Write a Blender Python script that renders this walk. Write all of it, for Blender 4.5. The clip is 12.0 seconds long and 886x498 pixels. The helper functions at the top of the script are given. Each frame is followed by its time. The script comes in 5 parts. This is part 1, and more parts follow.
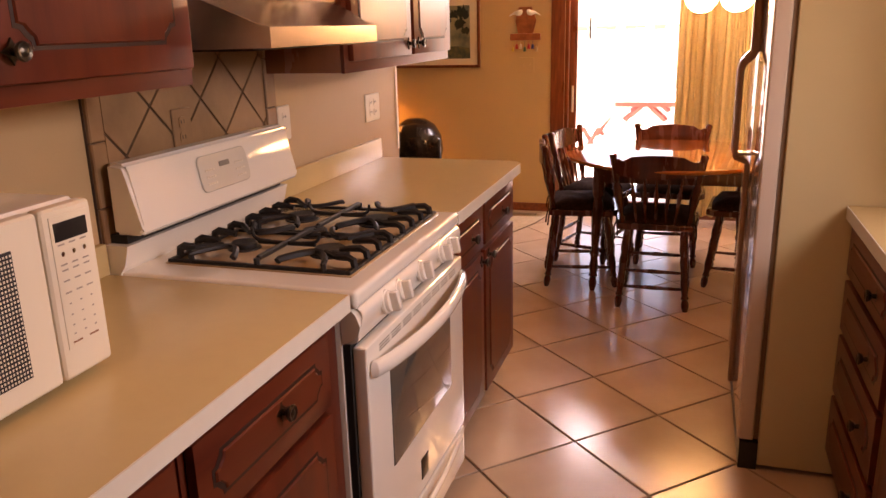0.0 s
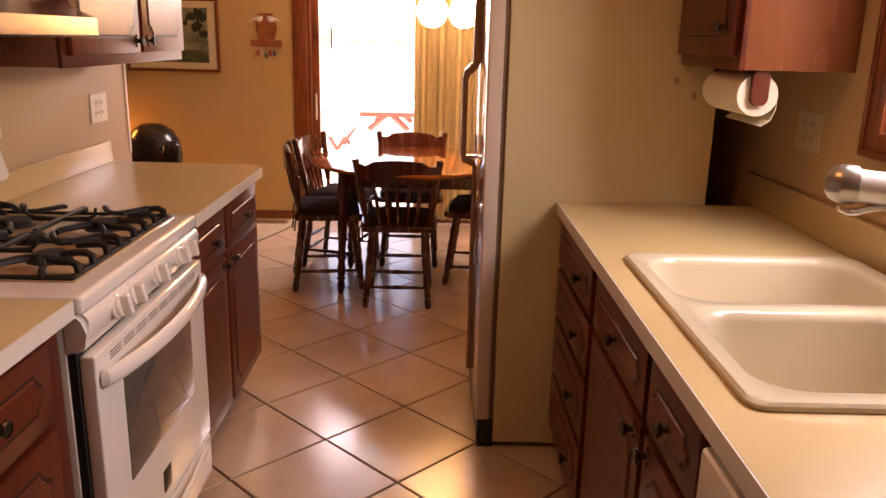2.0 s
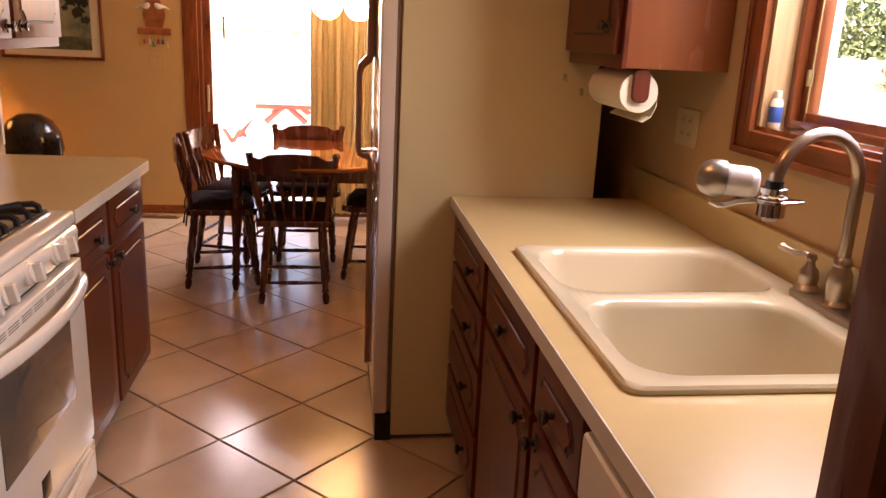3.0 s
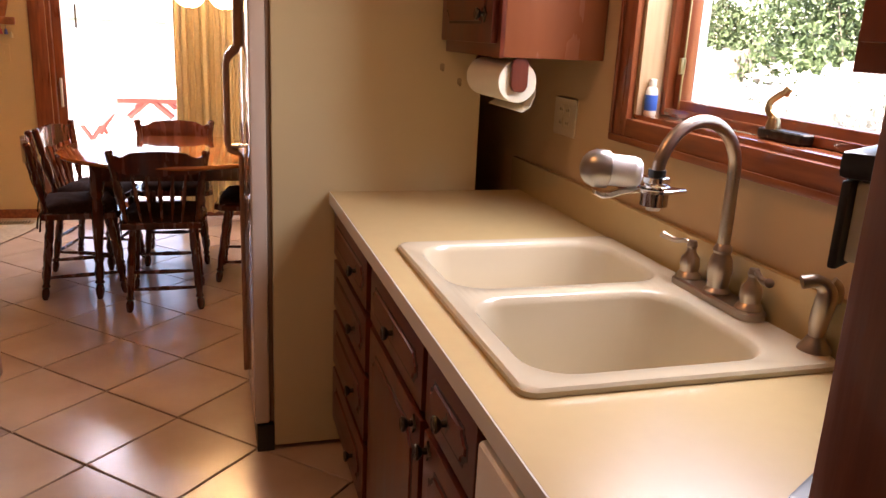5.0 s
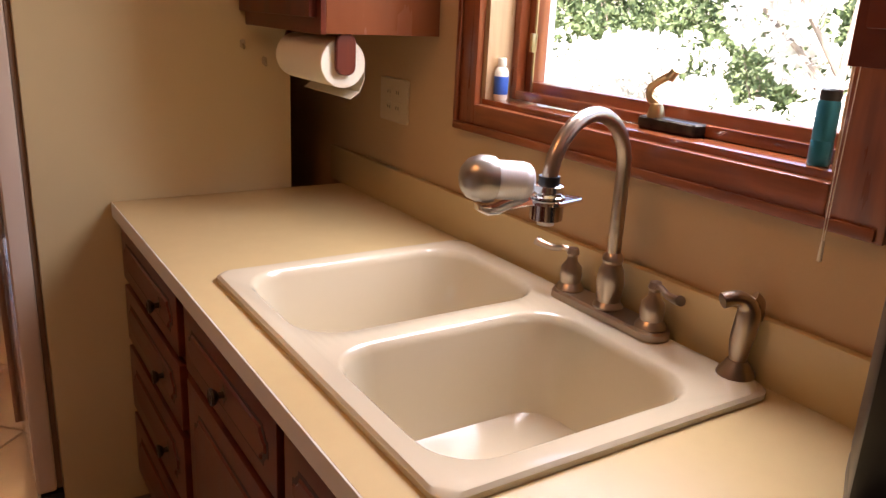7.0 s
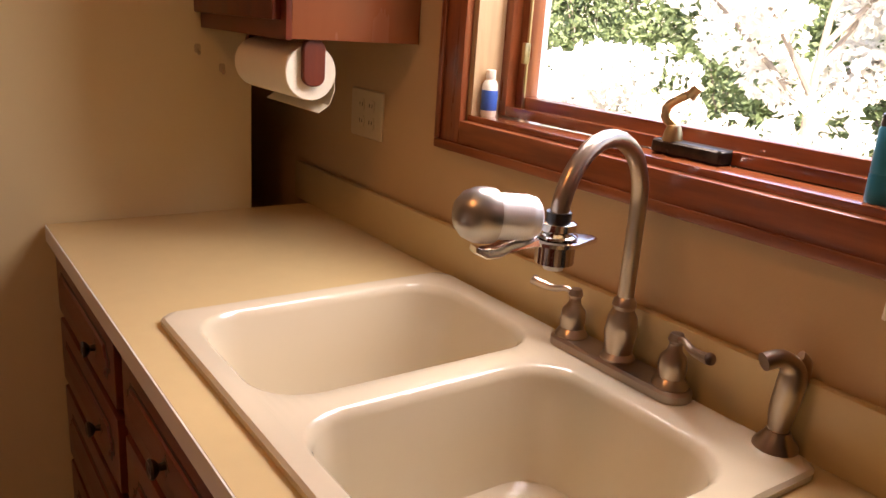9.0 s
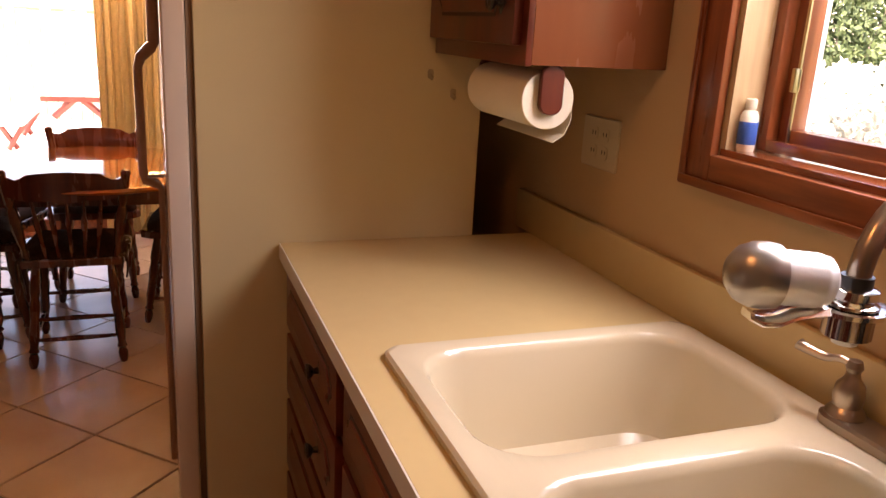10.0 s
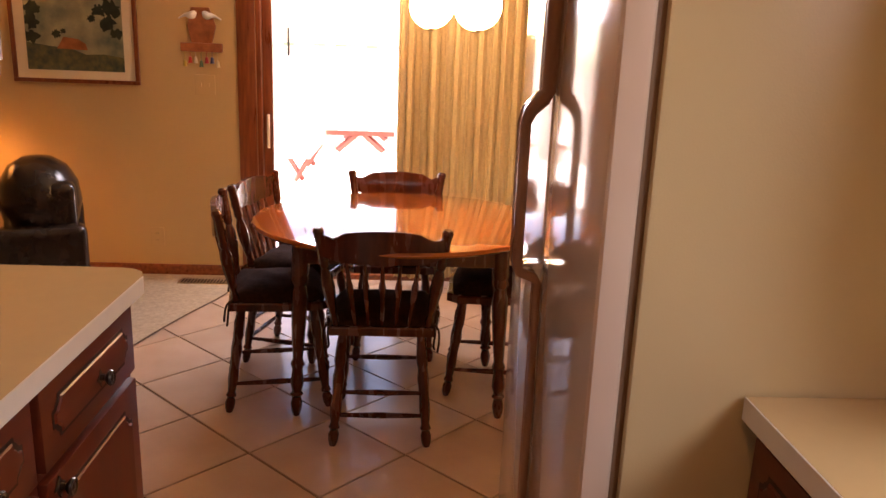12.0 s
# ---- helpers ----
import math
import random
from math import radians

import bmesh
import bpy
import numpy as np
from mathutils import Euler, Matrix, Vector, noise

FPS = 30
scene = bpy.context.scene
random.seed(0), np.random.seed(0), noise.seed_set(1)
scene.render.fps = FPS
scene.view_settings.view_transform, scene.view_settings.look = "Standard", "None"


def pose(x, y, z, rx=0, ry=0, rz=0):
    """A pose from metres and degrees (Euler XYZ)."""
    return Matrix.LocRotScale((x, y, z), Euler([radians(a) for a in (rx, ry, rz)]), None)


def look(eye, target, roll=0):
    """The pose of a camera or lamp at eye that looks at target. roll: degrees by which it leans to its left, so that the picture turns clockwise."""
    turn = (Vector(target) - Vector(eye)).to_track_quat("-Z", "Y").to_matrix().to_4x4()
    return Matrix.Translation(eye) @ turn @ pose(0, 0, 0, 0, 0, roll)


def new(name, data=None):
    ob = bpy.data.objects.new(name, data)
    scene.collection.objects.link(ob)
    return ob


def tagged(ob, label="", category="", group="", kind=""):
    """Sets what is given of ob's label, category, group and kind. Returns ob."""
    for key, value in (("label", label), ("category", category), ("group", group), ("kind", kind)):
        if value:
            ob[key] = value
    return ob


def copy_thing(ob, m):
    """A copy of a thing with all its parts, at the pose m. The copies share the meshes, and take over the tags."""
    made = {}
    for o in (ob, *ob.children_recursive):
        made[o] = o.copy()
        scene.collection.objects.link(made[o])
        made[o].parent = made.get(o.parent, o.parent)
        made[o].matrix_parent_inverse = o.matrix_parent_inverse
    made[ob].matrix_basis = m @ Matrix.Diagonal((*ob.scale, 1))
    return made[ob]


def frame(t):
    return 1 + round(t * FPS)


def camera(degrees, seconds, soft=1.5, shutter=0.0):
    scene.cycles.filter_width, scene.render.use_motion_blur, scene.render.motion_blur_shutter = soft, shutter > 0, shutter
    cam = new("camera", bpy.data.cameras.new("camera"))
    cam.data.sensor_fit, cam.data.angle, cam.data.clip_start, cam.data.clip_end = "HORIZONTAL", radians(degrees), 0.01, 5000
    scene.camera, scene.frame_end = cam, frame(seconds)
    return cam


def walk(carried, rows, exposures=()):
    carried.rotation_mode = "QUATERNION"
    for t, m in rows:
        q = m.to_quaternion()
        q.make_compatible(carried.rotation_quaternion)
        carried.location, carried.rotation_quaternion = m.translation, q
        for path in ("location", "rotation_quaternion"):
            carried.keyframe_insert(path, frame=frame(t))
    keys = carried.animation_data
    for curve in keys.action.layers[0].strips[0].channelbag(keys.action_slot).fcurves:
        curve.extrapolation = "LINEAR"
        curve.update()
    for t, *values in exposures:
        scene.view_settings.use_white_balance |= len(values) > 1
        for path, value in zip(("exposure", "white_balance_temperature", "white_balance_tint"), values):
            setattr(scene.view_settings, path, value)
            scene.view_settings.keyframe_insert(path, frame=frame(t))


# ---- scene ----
cam = camera(59.2, 12.0)
PATH = [
    (0, (0.346, -3.666, 1.46), (-0.249, -1.837, 0.912), -1.5),
    (0.5, (0.33, -3.641, 1.455), (-0.135, -1.774, 0.91), -0.7),
    (1, (0.327, -3.651, 1.452), (0.035, -1.747, 0.914), 0.3),
    (1.5, (0.365, -3.703, 1.451), (0.231, -1.779, 0.92), 0.8),
    (2, (0.389, -3.713, 1.439), (0.409, -1.782, 0.917), 1.4),
    (2.5, (0.398, -3.736, 1.443), (0.557, -1.813, 0.92), 2.2),
    (3, (0.413, -3.717, 1.441), (0.682, -1.807, 0.912), 2.7),
    (3.5, (0.429, -3.707, 1.438), (0.78, -1.811, 0.907), 3.0),
    (5.5, (0.433, -3.56, 1.431), (1.077, -1.746, 0.886), 2.5),
    (6, (0.458, -3.461, 1.424), (1.202, -1.689, 0.871), 2.4),
    (6.5, (0.47, -3.36, 1.41), (1.36, -1.656, 0.858), 2.9),
    (7, (0.451, -3.273, 1.445), (1.493, -1.672, 0.853), 2.9),
    (9, (0.533, -3.084, 1.434), (1.655, -1.527, 0.868), 4.0),
    (9.5, (0.528, -3.044, 1.447), (1.46, -1.37, 0.875), 4.2),
    (10, (0.532, -2.966, 1.436), (1.207, -1.164, 0.888), 3.2),
    (10.5, (0.508, -2.847, 1.403), (0.897, -0.958, 0.875), 2.5),
    (11, (0.444, -2.678, 1.407), (0.643, -0.759, 0.878), 0.8),
    (11.5, (0.347, -2.503, 1.416), (0.481, -0.574, 0.904), 0.9),
    (12, (0.251, -2.258, 1.435), (0.355, -0.326, 0.929), 2.2),
]
# the carried camera's white balance drifts a little
TINTS = [(0, 2.65, 9000, 42), (2, 2.55, 8500, 38), (3.5, 2.55, 7900, 32), (5.5, 2.6, 7000, 28), (6.5, 2.55, 7000, 28), (9.5, 2.4, 8000, 32), (10.5, 2.35, 8200, 35), (11.2, 2.45, 8100, 35), (12, 2.55, 7800, 34)]
walk(cam, [(t, look(eye, target, roll)) for t, eye, target, roll in PATH], TINTS)


# ---- world, sun, lamps ----
world = bpy.data.worlds.new("world")
scene.world = world
world.use_nodes = True
_n = world.node_tree.nodes
_bg = _n["Background"]
_sky = _n.new("ShaderNodeTexSky")
_sky.sky_type = 'NISHITA'
_sky.sun_disc = False
_sky.sun_elevation = radians(52)
_sky.sun_rotation = radians(231)
world.node_tree.links.new(_sky.outputs[0], _bg.inputs[0])
_bg.inputs[1].default_value = 0.15


def lamp(name, kind, m, energy, color, size=0.1, angle=None, sizey=None, spread=None):
    d = bpy.data.lights.new(name, kind)
    d.energy, d.color = energy, color
    if kind == 'AREA':
        d.size = size
        if sizey:
            d.shape, d.size_y = 'RECTANGLE', sizey
        if spread:
            d.spread = spread
    elif kind == 'SUN':
        d.angle = angle
    else:
        d.shadow_soft_size = size
    ob = new(name, d)
    ob.matrix_world = m
    return ob


WARM = (1.0, 0.46, 0.15)
SUN_DIR = Vector((0.42, 0.34, -0.84))
lamp("sun", 'SUN', look((0, 0, 20), Vector((0, 0, 20)) + SUN_DIR), 5.0, (1.0, 0.95, 0.86), angle=radians(0.5))
# skylight entering at the kitchen window and at the patio door
lamp("window_daylight", 'AREA', look((1.66, -2.26, 1.84), (1.02, -2.60, 0.95)), 5.4, (0.84, 0.92, 1.0), 0.80, sizey=0.44)
lamp("patio_daylight", 'AREA', look((0.1, 2.52, 1.86), (0.1, 0.8, 0.3)), 10.0, (0.80, 0.88, 1.0), 1.3, sizey=0.36)
# warm light: an added kitchen fill with no known fixture, electric living-room lamp
lamp("kitchen_warm_fill", 'AREA', look((0.25, -2.35, 2.36), (0.25, -2.35, 0)), 0.9, WARM, 0.3)
lamp("reading_lamp_bulb", 'POINT', pose(-2.35, 1.95, 1.25), 5, WARM, 0.06)


# ---- materials ----
def mat(name, color, rough=0.5, metal=0.0, var=0.12, scale=6.0, bump=0.0, bscale=60.0, stretch=(1, 1, 1), color2=None,
        spec=0.5, coat=0.0, alpha=None, trans=0.0, emit=None, estr=0.0, rnd=0.0, rvar=0.08, crough=0.08):
    m = bpy.data.materials.new(name)
    m.use_nodes = True
    nt = m.node_tree
    b = nt.nodes["Principled BSDF"]
    L = nt.links.new
    b.inputs["Metallic"].default_value = metal
    b.inputs["Specular IOR Level"].default_value = spec
    b.inputs["Coat Weight"].default_value = coat
    b.inputs["Coat Roughness"].default_value = crough
    b.inputs["Transmission Weight"].default_value = trans
    tc = nt.nodes.new("ShaderNodeTexCoord")
    mp = nt.nodes.new("ShaderNodeMapping")
    mp.inputs["Scale"].default_value = stretch
    L(tc.outputs["Object"], mp.inputs[0])
    nz = nt.nodes.new("ShaderNodeTexNoise")
    nz.inputs["Scale"].default_value = scale
    nz.inputs["Detail"].default_value = 5
    L(mp.outputs[0], nz.inputs[0])
    ramp = nt.nodes.new("ShaderNodeValToRGB")
    c = Vector(color)
    c2 = Vector(color2) if color2 else c * (1 - var)
    c1 = c if color2 else c * (1 + var)
    ramp.color_ramp.elements[0].color = (*[min(1, v) for v in c2], 1)
    ramp.color_ramp.elements[1].color = (*[min(1, v) for v in c1], 1)
    ramp.color_ramp.elements[0].position, ramp.color_ramp.elements[1].position = 0.32, 0.68
    L(nz.outputs[0], ramp.inputs[0])
    out = ramp.outputs[0]
    if rnd:
        oi = nt.nodes.new("ShaderNodeObjectInfo")
        hs = nt.nodes.new("ShaderNodeHueSaturation")
        mr = nt.nodes.new("ShaderNodeMapRange")
        mr.inputs[3].default_value, mr.inputs[4].default_value = 1 - rnd, 1 + rnd
        L(oi.outputs["Random"], mr.inputs[0])
        L(mr.outputs[0], hs.inputs["Value"])
        L(out, hs.inputs["Color"])
        out = hs.outputs[0]
    L(out, b.inputs["Base Color"])
    nf = nt.nodes.new("ShaderNodeTexNoise")
    nf.inputs["Scale"].default_value = bscale
    nf.inputs["Detail"].default_value = 4
    L(mp.outputs[0], nf.inputs[0])
    rr = nt.nodes.new("ShaderNodeMapRange")
    rr.inputs[3].default_value, rr.inputs[4].default_value = max(0.02, rough - rvar), min(1, rough + rvar)
    L(nz.outputs[0], rr.inputs[0])
    L(rr.outputs[0], b.inputs["Roughness"])
    if bump:
        bp = nt.nodes.new("ShaderNodeBump")
        bp.inputs["Strength"].default_value = bump
        bp.inputs["Distance"].default_value = 0.002
        L(nf.outputs[0], bp.inputs["Height"])
        L(bp.outputs[0], b.inputs["Normal"])
    if emit:
        b.inputs["Emission Color"].default_value = (*emit, 1)
        b.inputs["Emission Strength"].default_value = estr
    return m


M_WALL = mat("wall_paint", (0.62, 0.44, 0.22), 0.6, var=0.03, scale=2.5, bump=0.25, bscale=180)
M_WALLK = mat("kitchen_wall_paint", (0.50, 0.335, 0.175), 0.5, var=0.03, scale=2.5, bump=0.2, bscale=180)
M_CEIL = mat("ceiling_paint", (0.8, 0.78, 0.72), 0.8, var=0.02, bump=0.4, bscale=90)
M_WOOD = mat("cherry_cabinet_wood", (0.145, 0.026, 0.009), 0.32, color2=(0.080, 0.013, 0.006), scale=3.0, stretch=(7, 7, 1.0), bump=0.04, bscale=25, coat=0.12, crough=0.4, spec=0.35)
M_WOODH = mat("cherry_rail_wood", (0.145, 0.026, 0.009), 0.32, color2=(0.080, 0.013, 0.006), scale=3.0, stretch=(1, 7, 7), bump=0.04, bscale=25, coat=0.12, crough=0.4, spec=0.35)
M_GROOVE = mat("dark_glaze_groove", (0.03, 0.011, 0.006), 0.5, var=0.2)
M_VENEER = mat("cabinet_side_veneer", (0.25, 0.075, 0.028), 0.27, color2=(0.205, 0.058, 0.021), scale=2.0, stretch=(4, 4, 0.8), coat=0.5, crough=0.2, rvar=0.03)
M_TRIM = mat("red_oak_trim", (0.30, 0.085, 0.028), 0.3, color2=(0.15, 0.035, 0.013), scale=5.0, stretch=(9, 9, 0.9), bump=0.1, bscale=30, coat=0.3)
M_TRIMY = mat("red_oak_trim_long", (0.30, 0.085, 0.028), 0.3, color2=(0.15, 0.035, 0.013), scale=5.0, stretch=(9, 0.9, 9), bump=0.1, bscale=30, coat=0.3)
M_JAMB = mat("brown_paint", (0.22, 0.11, 0.055), 0.6, var=0.08, scale=4)
M_LAM = mat("cream_laminate", (0.57, 0.43, 0.215), 0.25, var=0.012, scale=30, bump=0.04, bscale=400, rvar=0.008)
M_LAMEDGE = mat("laminate_edge", (0.70, 0.66, 0.56), 0.4, var=0.02, scale=30)
M_ENAMEL = mat("white_enamel", (0.80, 0.76, 0.68), 0.10, var=0.01, scale=3, coat=0.7, rvar=0.015, crough=0.03)
M_FRIDGE = mat("fridge_side_paint", (0.61, 0.50, 0.28), 0.3, var=0.03, scale=2.0, bump=0.15, bscale=260)
M_FRIDGED = mat("fridge_door_gloss", (0.64, 0.52, 0.41), 0.12, var=0.02, scale=2, coat=0.6, bump=0.04, bscale=60)
M_HANDLE = mat("brown_handle_gloss", (0.30, 0.16, 0.10), 0.2, var=0.05, coat=0.4)
M_BLACK = mat("black_cast_iron", (0.008, 0.007, 0.007), 0.58, var=0.3, scale=40, bump=0.1, bscale=200)
M_BLACKP = mat("black_plastic", (0.012, 0.012, 0.013), 0.3, var=0.2)
# near-black that paints in the shade of recesses, gaps and slots
M_RECESS_SHADE = mat("recess_shade_black", (0.01, 0.009, 0.008), 0.8)
M_STEEL = mat("brushed_steel", (0.66, 0.57, 0.47), 0.16, metal=1.0, var=0.03, scale=4, stretch=(40, 1, 40), rvar=0.03)
M_HOOD = mat("brushed_hood_steel", (0.52, 0.45, 0.40), 0.24, metal=1.0, var=0.06, scale=5, stretch=(1, 40, 40), rvar=0.05, bump=0.05, bscale=30)
M_PLATE = mat("almond_plate", (0.56, 0.45, 0.28), 0.35, var=0.02)
M_WELL = mat("tan_enamel", (0.50, 0.36, 0.22), 0.2, var=0.12, scale=9, coat=0.4)
M_SLOT = mat("olive_grey_slot", (0.16, 0.14, 0.11), 0.5)
M_PANEL = mat("glossy_pale_panel", (0.66, 0.62, 0.53), 0.06, var=0.03, coat=1.0, crough=0.03)
M_NICKEL = mat("brushed_nickel", (0.44, 0.36, 0.29), 0.28, metal=1.0, var=0.02, scale=3, rvar=0.015)
M_CHROME = mat("chrome", (0.85, 0.84, 0.82), 0.07, metal=1.0, var=0.01)
M_BRONZE = mat("dark_bronze", (0.06, 0.05, 0.04), 0.3, metal=0.9, var=0.3, scale=60)
# oak paler than the trim: daylight on the side jambs is in the colour
M_JAMBLIT = mat("lit_oak_jamb", (0.52, 0.36, 0.20), 0.3, color2=(0.42, 0.27, 0.14), scale=6, stretch=(9, 9, 0.8), coat=0.3)
M_SATIND = mat("dark_satin_silver", (0.42, 0.39, 0.35), 0.30, metal=0.9, var=0.03, scale=20)
M_GASKET = mat("brown_gasket", (0.17, 0.10, 0.055), 0.6)
M_KEY = mat("grey_key_ink", (0.34, 0.30, 0.25), 0.5)
M_CHROMED = mat("dark_chrome", (0.45, 0.38, 0.36), 0.12, metal=1.0, var=0.01)
M_CLEARP = mat("clear_plastic", (0.42, 0.34, 0.22), 0.15, var=0.02)
M_COFFEE = mat("silver_painted_panel", (0.70, 0.64, 0.52), 0.4, metal=0.0, var=0.02)
M_SILL = mat("varnished_sill", (0.30, 0.085, 0.028), 0.18, color2=(0.15, 0.035, 0.013), scale=5.0, stretch=(9, 0.9, 9), coat=1.0, crough=0.06, rvar=0.04)
M_CAPS = mat("pale_silver_plastic", (0.74, 0.74, 0.73), 0.35, metal=0.3, var=0.01, scale=20)
M_SATIN = mat("satin_silver_plastic", (0.62, 0.60, 0.56), 0.30, metal=0.75, var=0.03, scale=20)
M_BRICK = mat("orange_red_brick", (0.42, 0.16, 0.09), 0.85, var=0.2, scale=20, bump=0.5, rnd=0.15)
M_MORTAR = mat("pale_mortar", (0.5, 0.44, 0.38), 0.9, var=0.08, scale=40)
M_BRASS = mat("brass", (0.48, 0.37, 0.20), 0.32, metal=1.0, var=0.1, scale=20)
M_SINK = mat("bisque_sink_enamel", (0.60, 0.52, 0.37), 0.14, var=0.01, scale=3, coat=0.4, rvar=0.03)
M_TILE = mat("ceramic_floor_tile", (0.60, 0.44, 0.32), 0.2, color2=(0.49, 0.34, 0.235), scale=2.6, bump=0.12, bscale=14, rnd=0.06, rvar=0.05, coat=0.15, crough=0.3)
M_GROUT = mat("brown_grout", (0.07, 0.04, 0.025), 0.85, var=0.2, scale=30)
M_CARPET = mat("beige_carpet", (0.42, 0.33, 0.22), 0.95, var=0.15, scale=50, bump=0.8, bscale=400)
M_MAPLE = mat("dark_maple_chair", (0.105, 0.023, 0.011), 0.26, color2=(0.050, 0.012, 0.007), scale=6, stretch=(5, 5, 1), coat=0.5)
M_TABLE = mat("glossy_orange_maple", (0.42, 0.11, 0.018), 0.12, color2=(0.33, 0.08, 0.014), scale=3, stretch=(1, 9, 9), coat=1.0, crough=0.04, rvar=0.03)
M_CUSHION = mat("dark_cushion_cloth", (0.035, 0.015, 0.009), 1.0, var=0.3, scale=60, bump=0.5, bscale=300, spec=0.1)
M_LEATHER = mat("black_leather", (0.018, 0.012, 0.010), 0.2, var=0.3, scale=20, bump=0.2, bscale=160)
M_CURTAIN = mat("gold_curtain_cloth", (0.64, 0.47, 0.25), 0.8, var=0.06, scale=40, bump=0.3, bscale=500)
M_PAPER = mat("white_paper", (0.78, 0.70, 0.54), 0.9, var=0.02, bump=0.3, bscale=120)
M_WHITEP = mat("white_plastic", (0.74, 0.68, 0.55), 0.35, var=0.02)
M_STONE = mat("travertine_tile", (0.35, 0.20, 0.10), 0.4, color2=(0.20, 0.11, 0.055), scale=6, bump=0.3, bscale=40, rnd=0.08)
M_GLOBE = mat("lit_opal_globe", (0.9, 0.85, 0.75), 0.3, emit=(1.0, 0.66, 0.30), estr=5.5)
M_GLASSW = bpy.data.materials.new("window_glass")
M_GLASSW.use_nodes = True
_nt = M_GLASSW.node_tree
_nt.nodes.remove(_nt.nodes["Principled BSDF"])
_g = _nt.nodes.new("ShaderNodeBsdfGlossy")
_g.inputs["Roughness"].default_value = 0.02
_t = _nt.nodes.new("ShaderNodeBsdfTransparent")
_mx = _nt.nodes.new("ShaderNodeMixShader")
_f = _nt.nodes.new("ShaderNodeLayerWeight")
_f.inputs["Blend"].default_value = 0.12
_nt.links.new(_f.outputs["Fresnel"], _mx.inputs[0])
_nt.links.new(_t.outputs[0], _mx.inputs[1])
_nt.links.new(_g.outputs[0], _mx.inputs[2])
_nt.links.new(_mx.outputs[0], _nt.nodes["Material Output"].inputs[0])
M_OVENGLASS = mat("oven_door_glass", (0.10, 0.085, 0.07), 0.08, var=0.02, coat=0.8)
M_PATIO = mat("concrete_patio", (0.62, 0.60, 0.57), 0.9, var=0.1, scale=3, bump=0.4)
M_GRASS = mat("lawn_ground", (0.09, 0.12, 0.04), 0.95, var=0.3, scale=5, bump=0.6, bscale=80)
M_LEAF = mat("hedge_leaf", (0.15, 0.215, 0.085), 0.6, color2=(0.05, 0.09, 0.035), scale=3)
M_BLOSSOM = mat("pale_blossom", (0.80, 0.80, 0.74), 0.7, var=0.1, scale=9)
M_BARK = mat("pale_bark", (0.28, 0.24, 0.19), 0.9, var=0.2, scale=12, bump=0.5)
M_FENCE = mat("weathered_fence", (0.42, 0.37, 0.33), 0.85, var=0.25, scale=4, stretch=(10, 10, 1), bump=0.4)
M_REDWOOD = mat("red_stained_wood", (0.30, 0.07, 0.05), 0.6, var=0.2, scale=8)
M_WHITEPAINT = mat("white_painted_top", (0.80, 0.79, 0.76), 0.5, var=0.04)
M_BLUE = mat("blue_label", (0.03, 0.10, 0.38), 0.4, var=0.05)
M_CYAN = mat("teal_can_metal", (0.02, 0.22, 0.34), 0.3, metal=0.5, var=0.1)


# ---- shaping helpers ----
def part(name, bm, material, parent=None, label="", smooth=35.0, kind=""):
    """Links a bmesh as one mesh object under a thing or part."""
    bmesh.ops.recalc_face_normals(bm, faces=bm.faces)
    if smooth:
        lim = math.cos(radians(smooth))
        for f in bm.faces:
            f.smooth = True
        for e in bm.edges:
            if len(e.link_faces) == 2 and e.link_faces[0].normal.dot(e.link_faces[1].normal) < lim:
                e.smooth = False
    me = bpy.data.meshes.new(name)
    bm.to_mesh(me)
    bm.free()
    me.materials.append(material)
    ob = new(name, me)
    if parent:
        ob.parent = parent
    return tagged(ob, label, "", "", kind)


def root(name, m, label, category, group=""):
    ob = new(name)
    ob.empty_display_size = 0.1
    ob.matrix_world = m
    return tagged(ob, label, category, group)


def box(bm, x0, x1, y0, y1, z0, z1, bev=0.0, seg=2, m=None):
    r = bmesh.ops.create_cube(bm, size=1.0)
    vs = r["verts"]
    for v in vs:
        v.co = Vector((x0 + (v.co.x + 0.5) * (x1 - x0), y0 + (v.co.y + 0.5) * (y1 - y0), z0 + (v.co.z + 0.5) * (z1 - z0)))
        if m:
            v.co = m @ v.co
    if bev:
        es = {e for v in vs for e in v.link_edges}
        bmesh.ops.bevel(bm, geom=list(es), offset=bev, segments=seg, affect='EDGES', profile=0.6)


def B(x0, x1, y0, y1, z0, z1, bev=0.0, seg=2):
    bm = bmesh.new()
    box(bm, x0, x1, y0, y1, z0, z1, bev, seg)
    return bm


def prism(bm, pts, m, depth, bev=0.0):
    """A polygon of (u, v) points pushed out along local +w; m maps (u, v, w) to space. bev chamfers the outer rim."""
    a = [bm.verts.new(m @ Vector((u, v, 0))) for u, v in pts]
    cx, cy = sum(p[0] for p in pts) / len(pts), sum(p[1] for p in pts) / len(pts)
    rows = [a, [bm.verts.new(m @ Vector((u, v, depth - bev))) for u, v in pts]]
    if bev:
        su = max(abs(p[0] - cx) for p in pts)
        sv = max(abs(p[1] - cy) for p in pts)
        rows.append([bm.verts.new(m @ Vector((cx + (u - cx) * (1 - bev / su), cy + (v - cy) * (1 - bev / sv), depth))) for u, v in pts])
    n = len(pts)
    for r0, r1 in zip(rows, rows[1:]):
        for i in range(n):
            bm.faces.new((r0[i], r0[(i + 1) % n], r1[(i + 1) % n], r1[i]))
    bm.faces.new(rows[-1])
    bm.faces.new(rows[0][::-1])


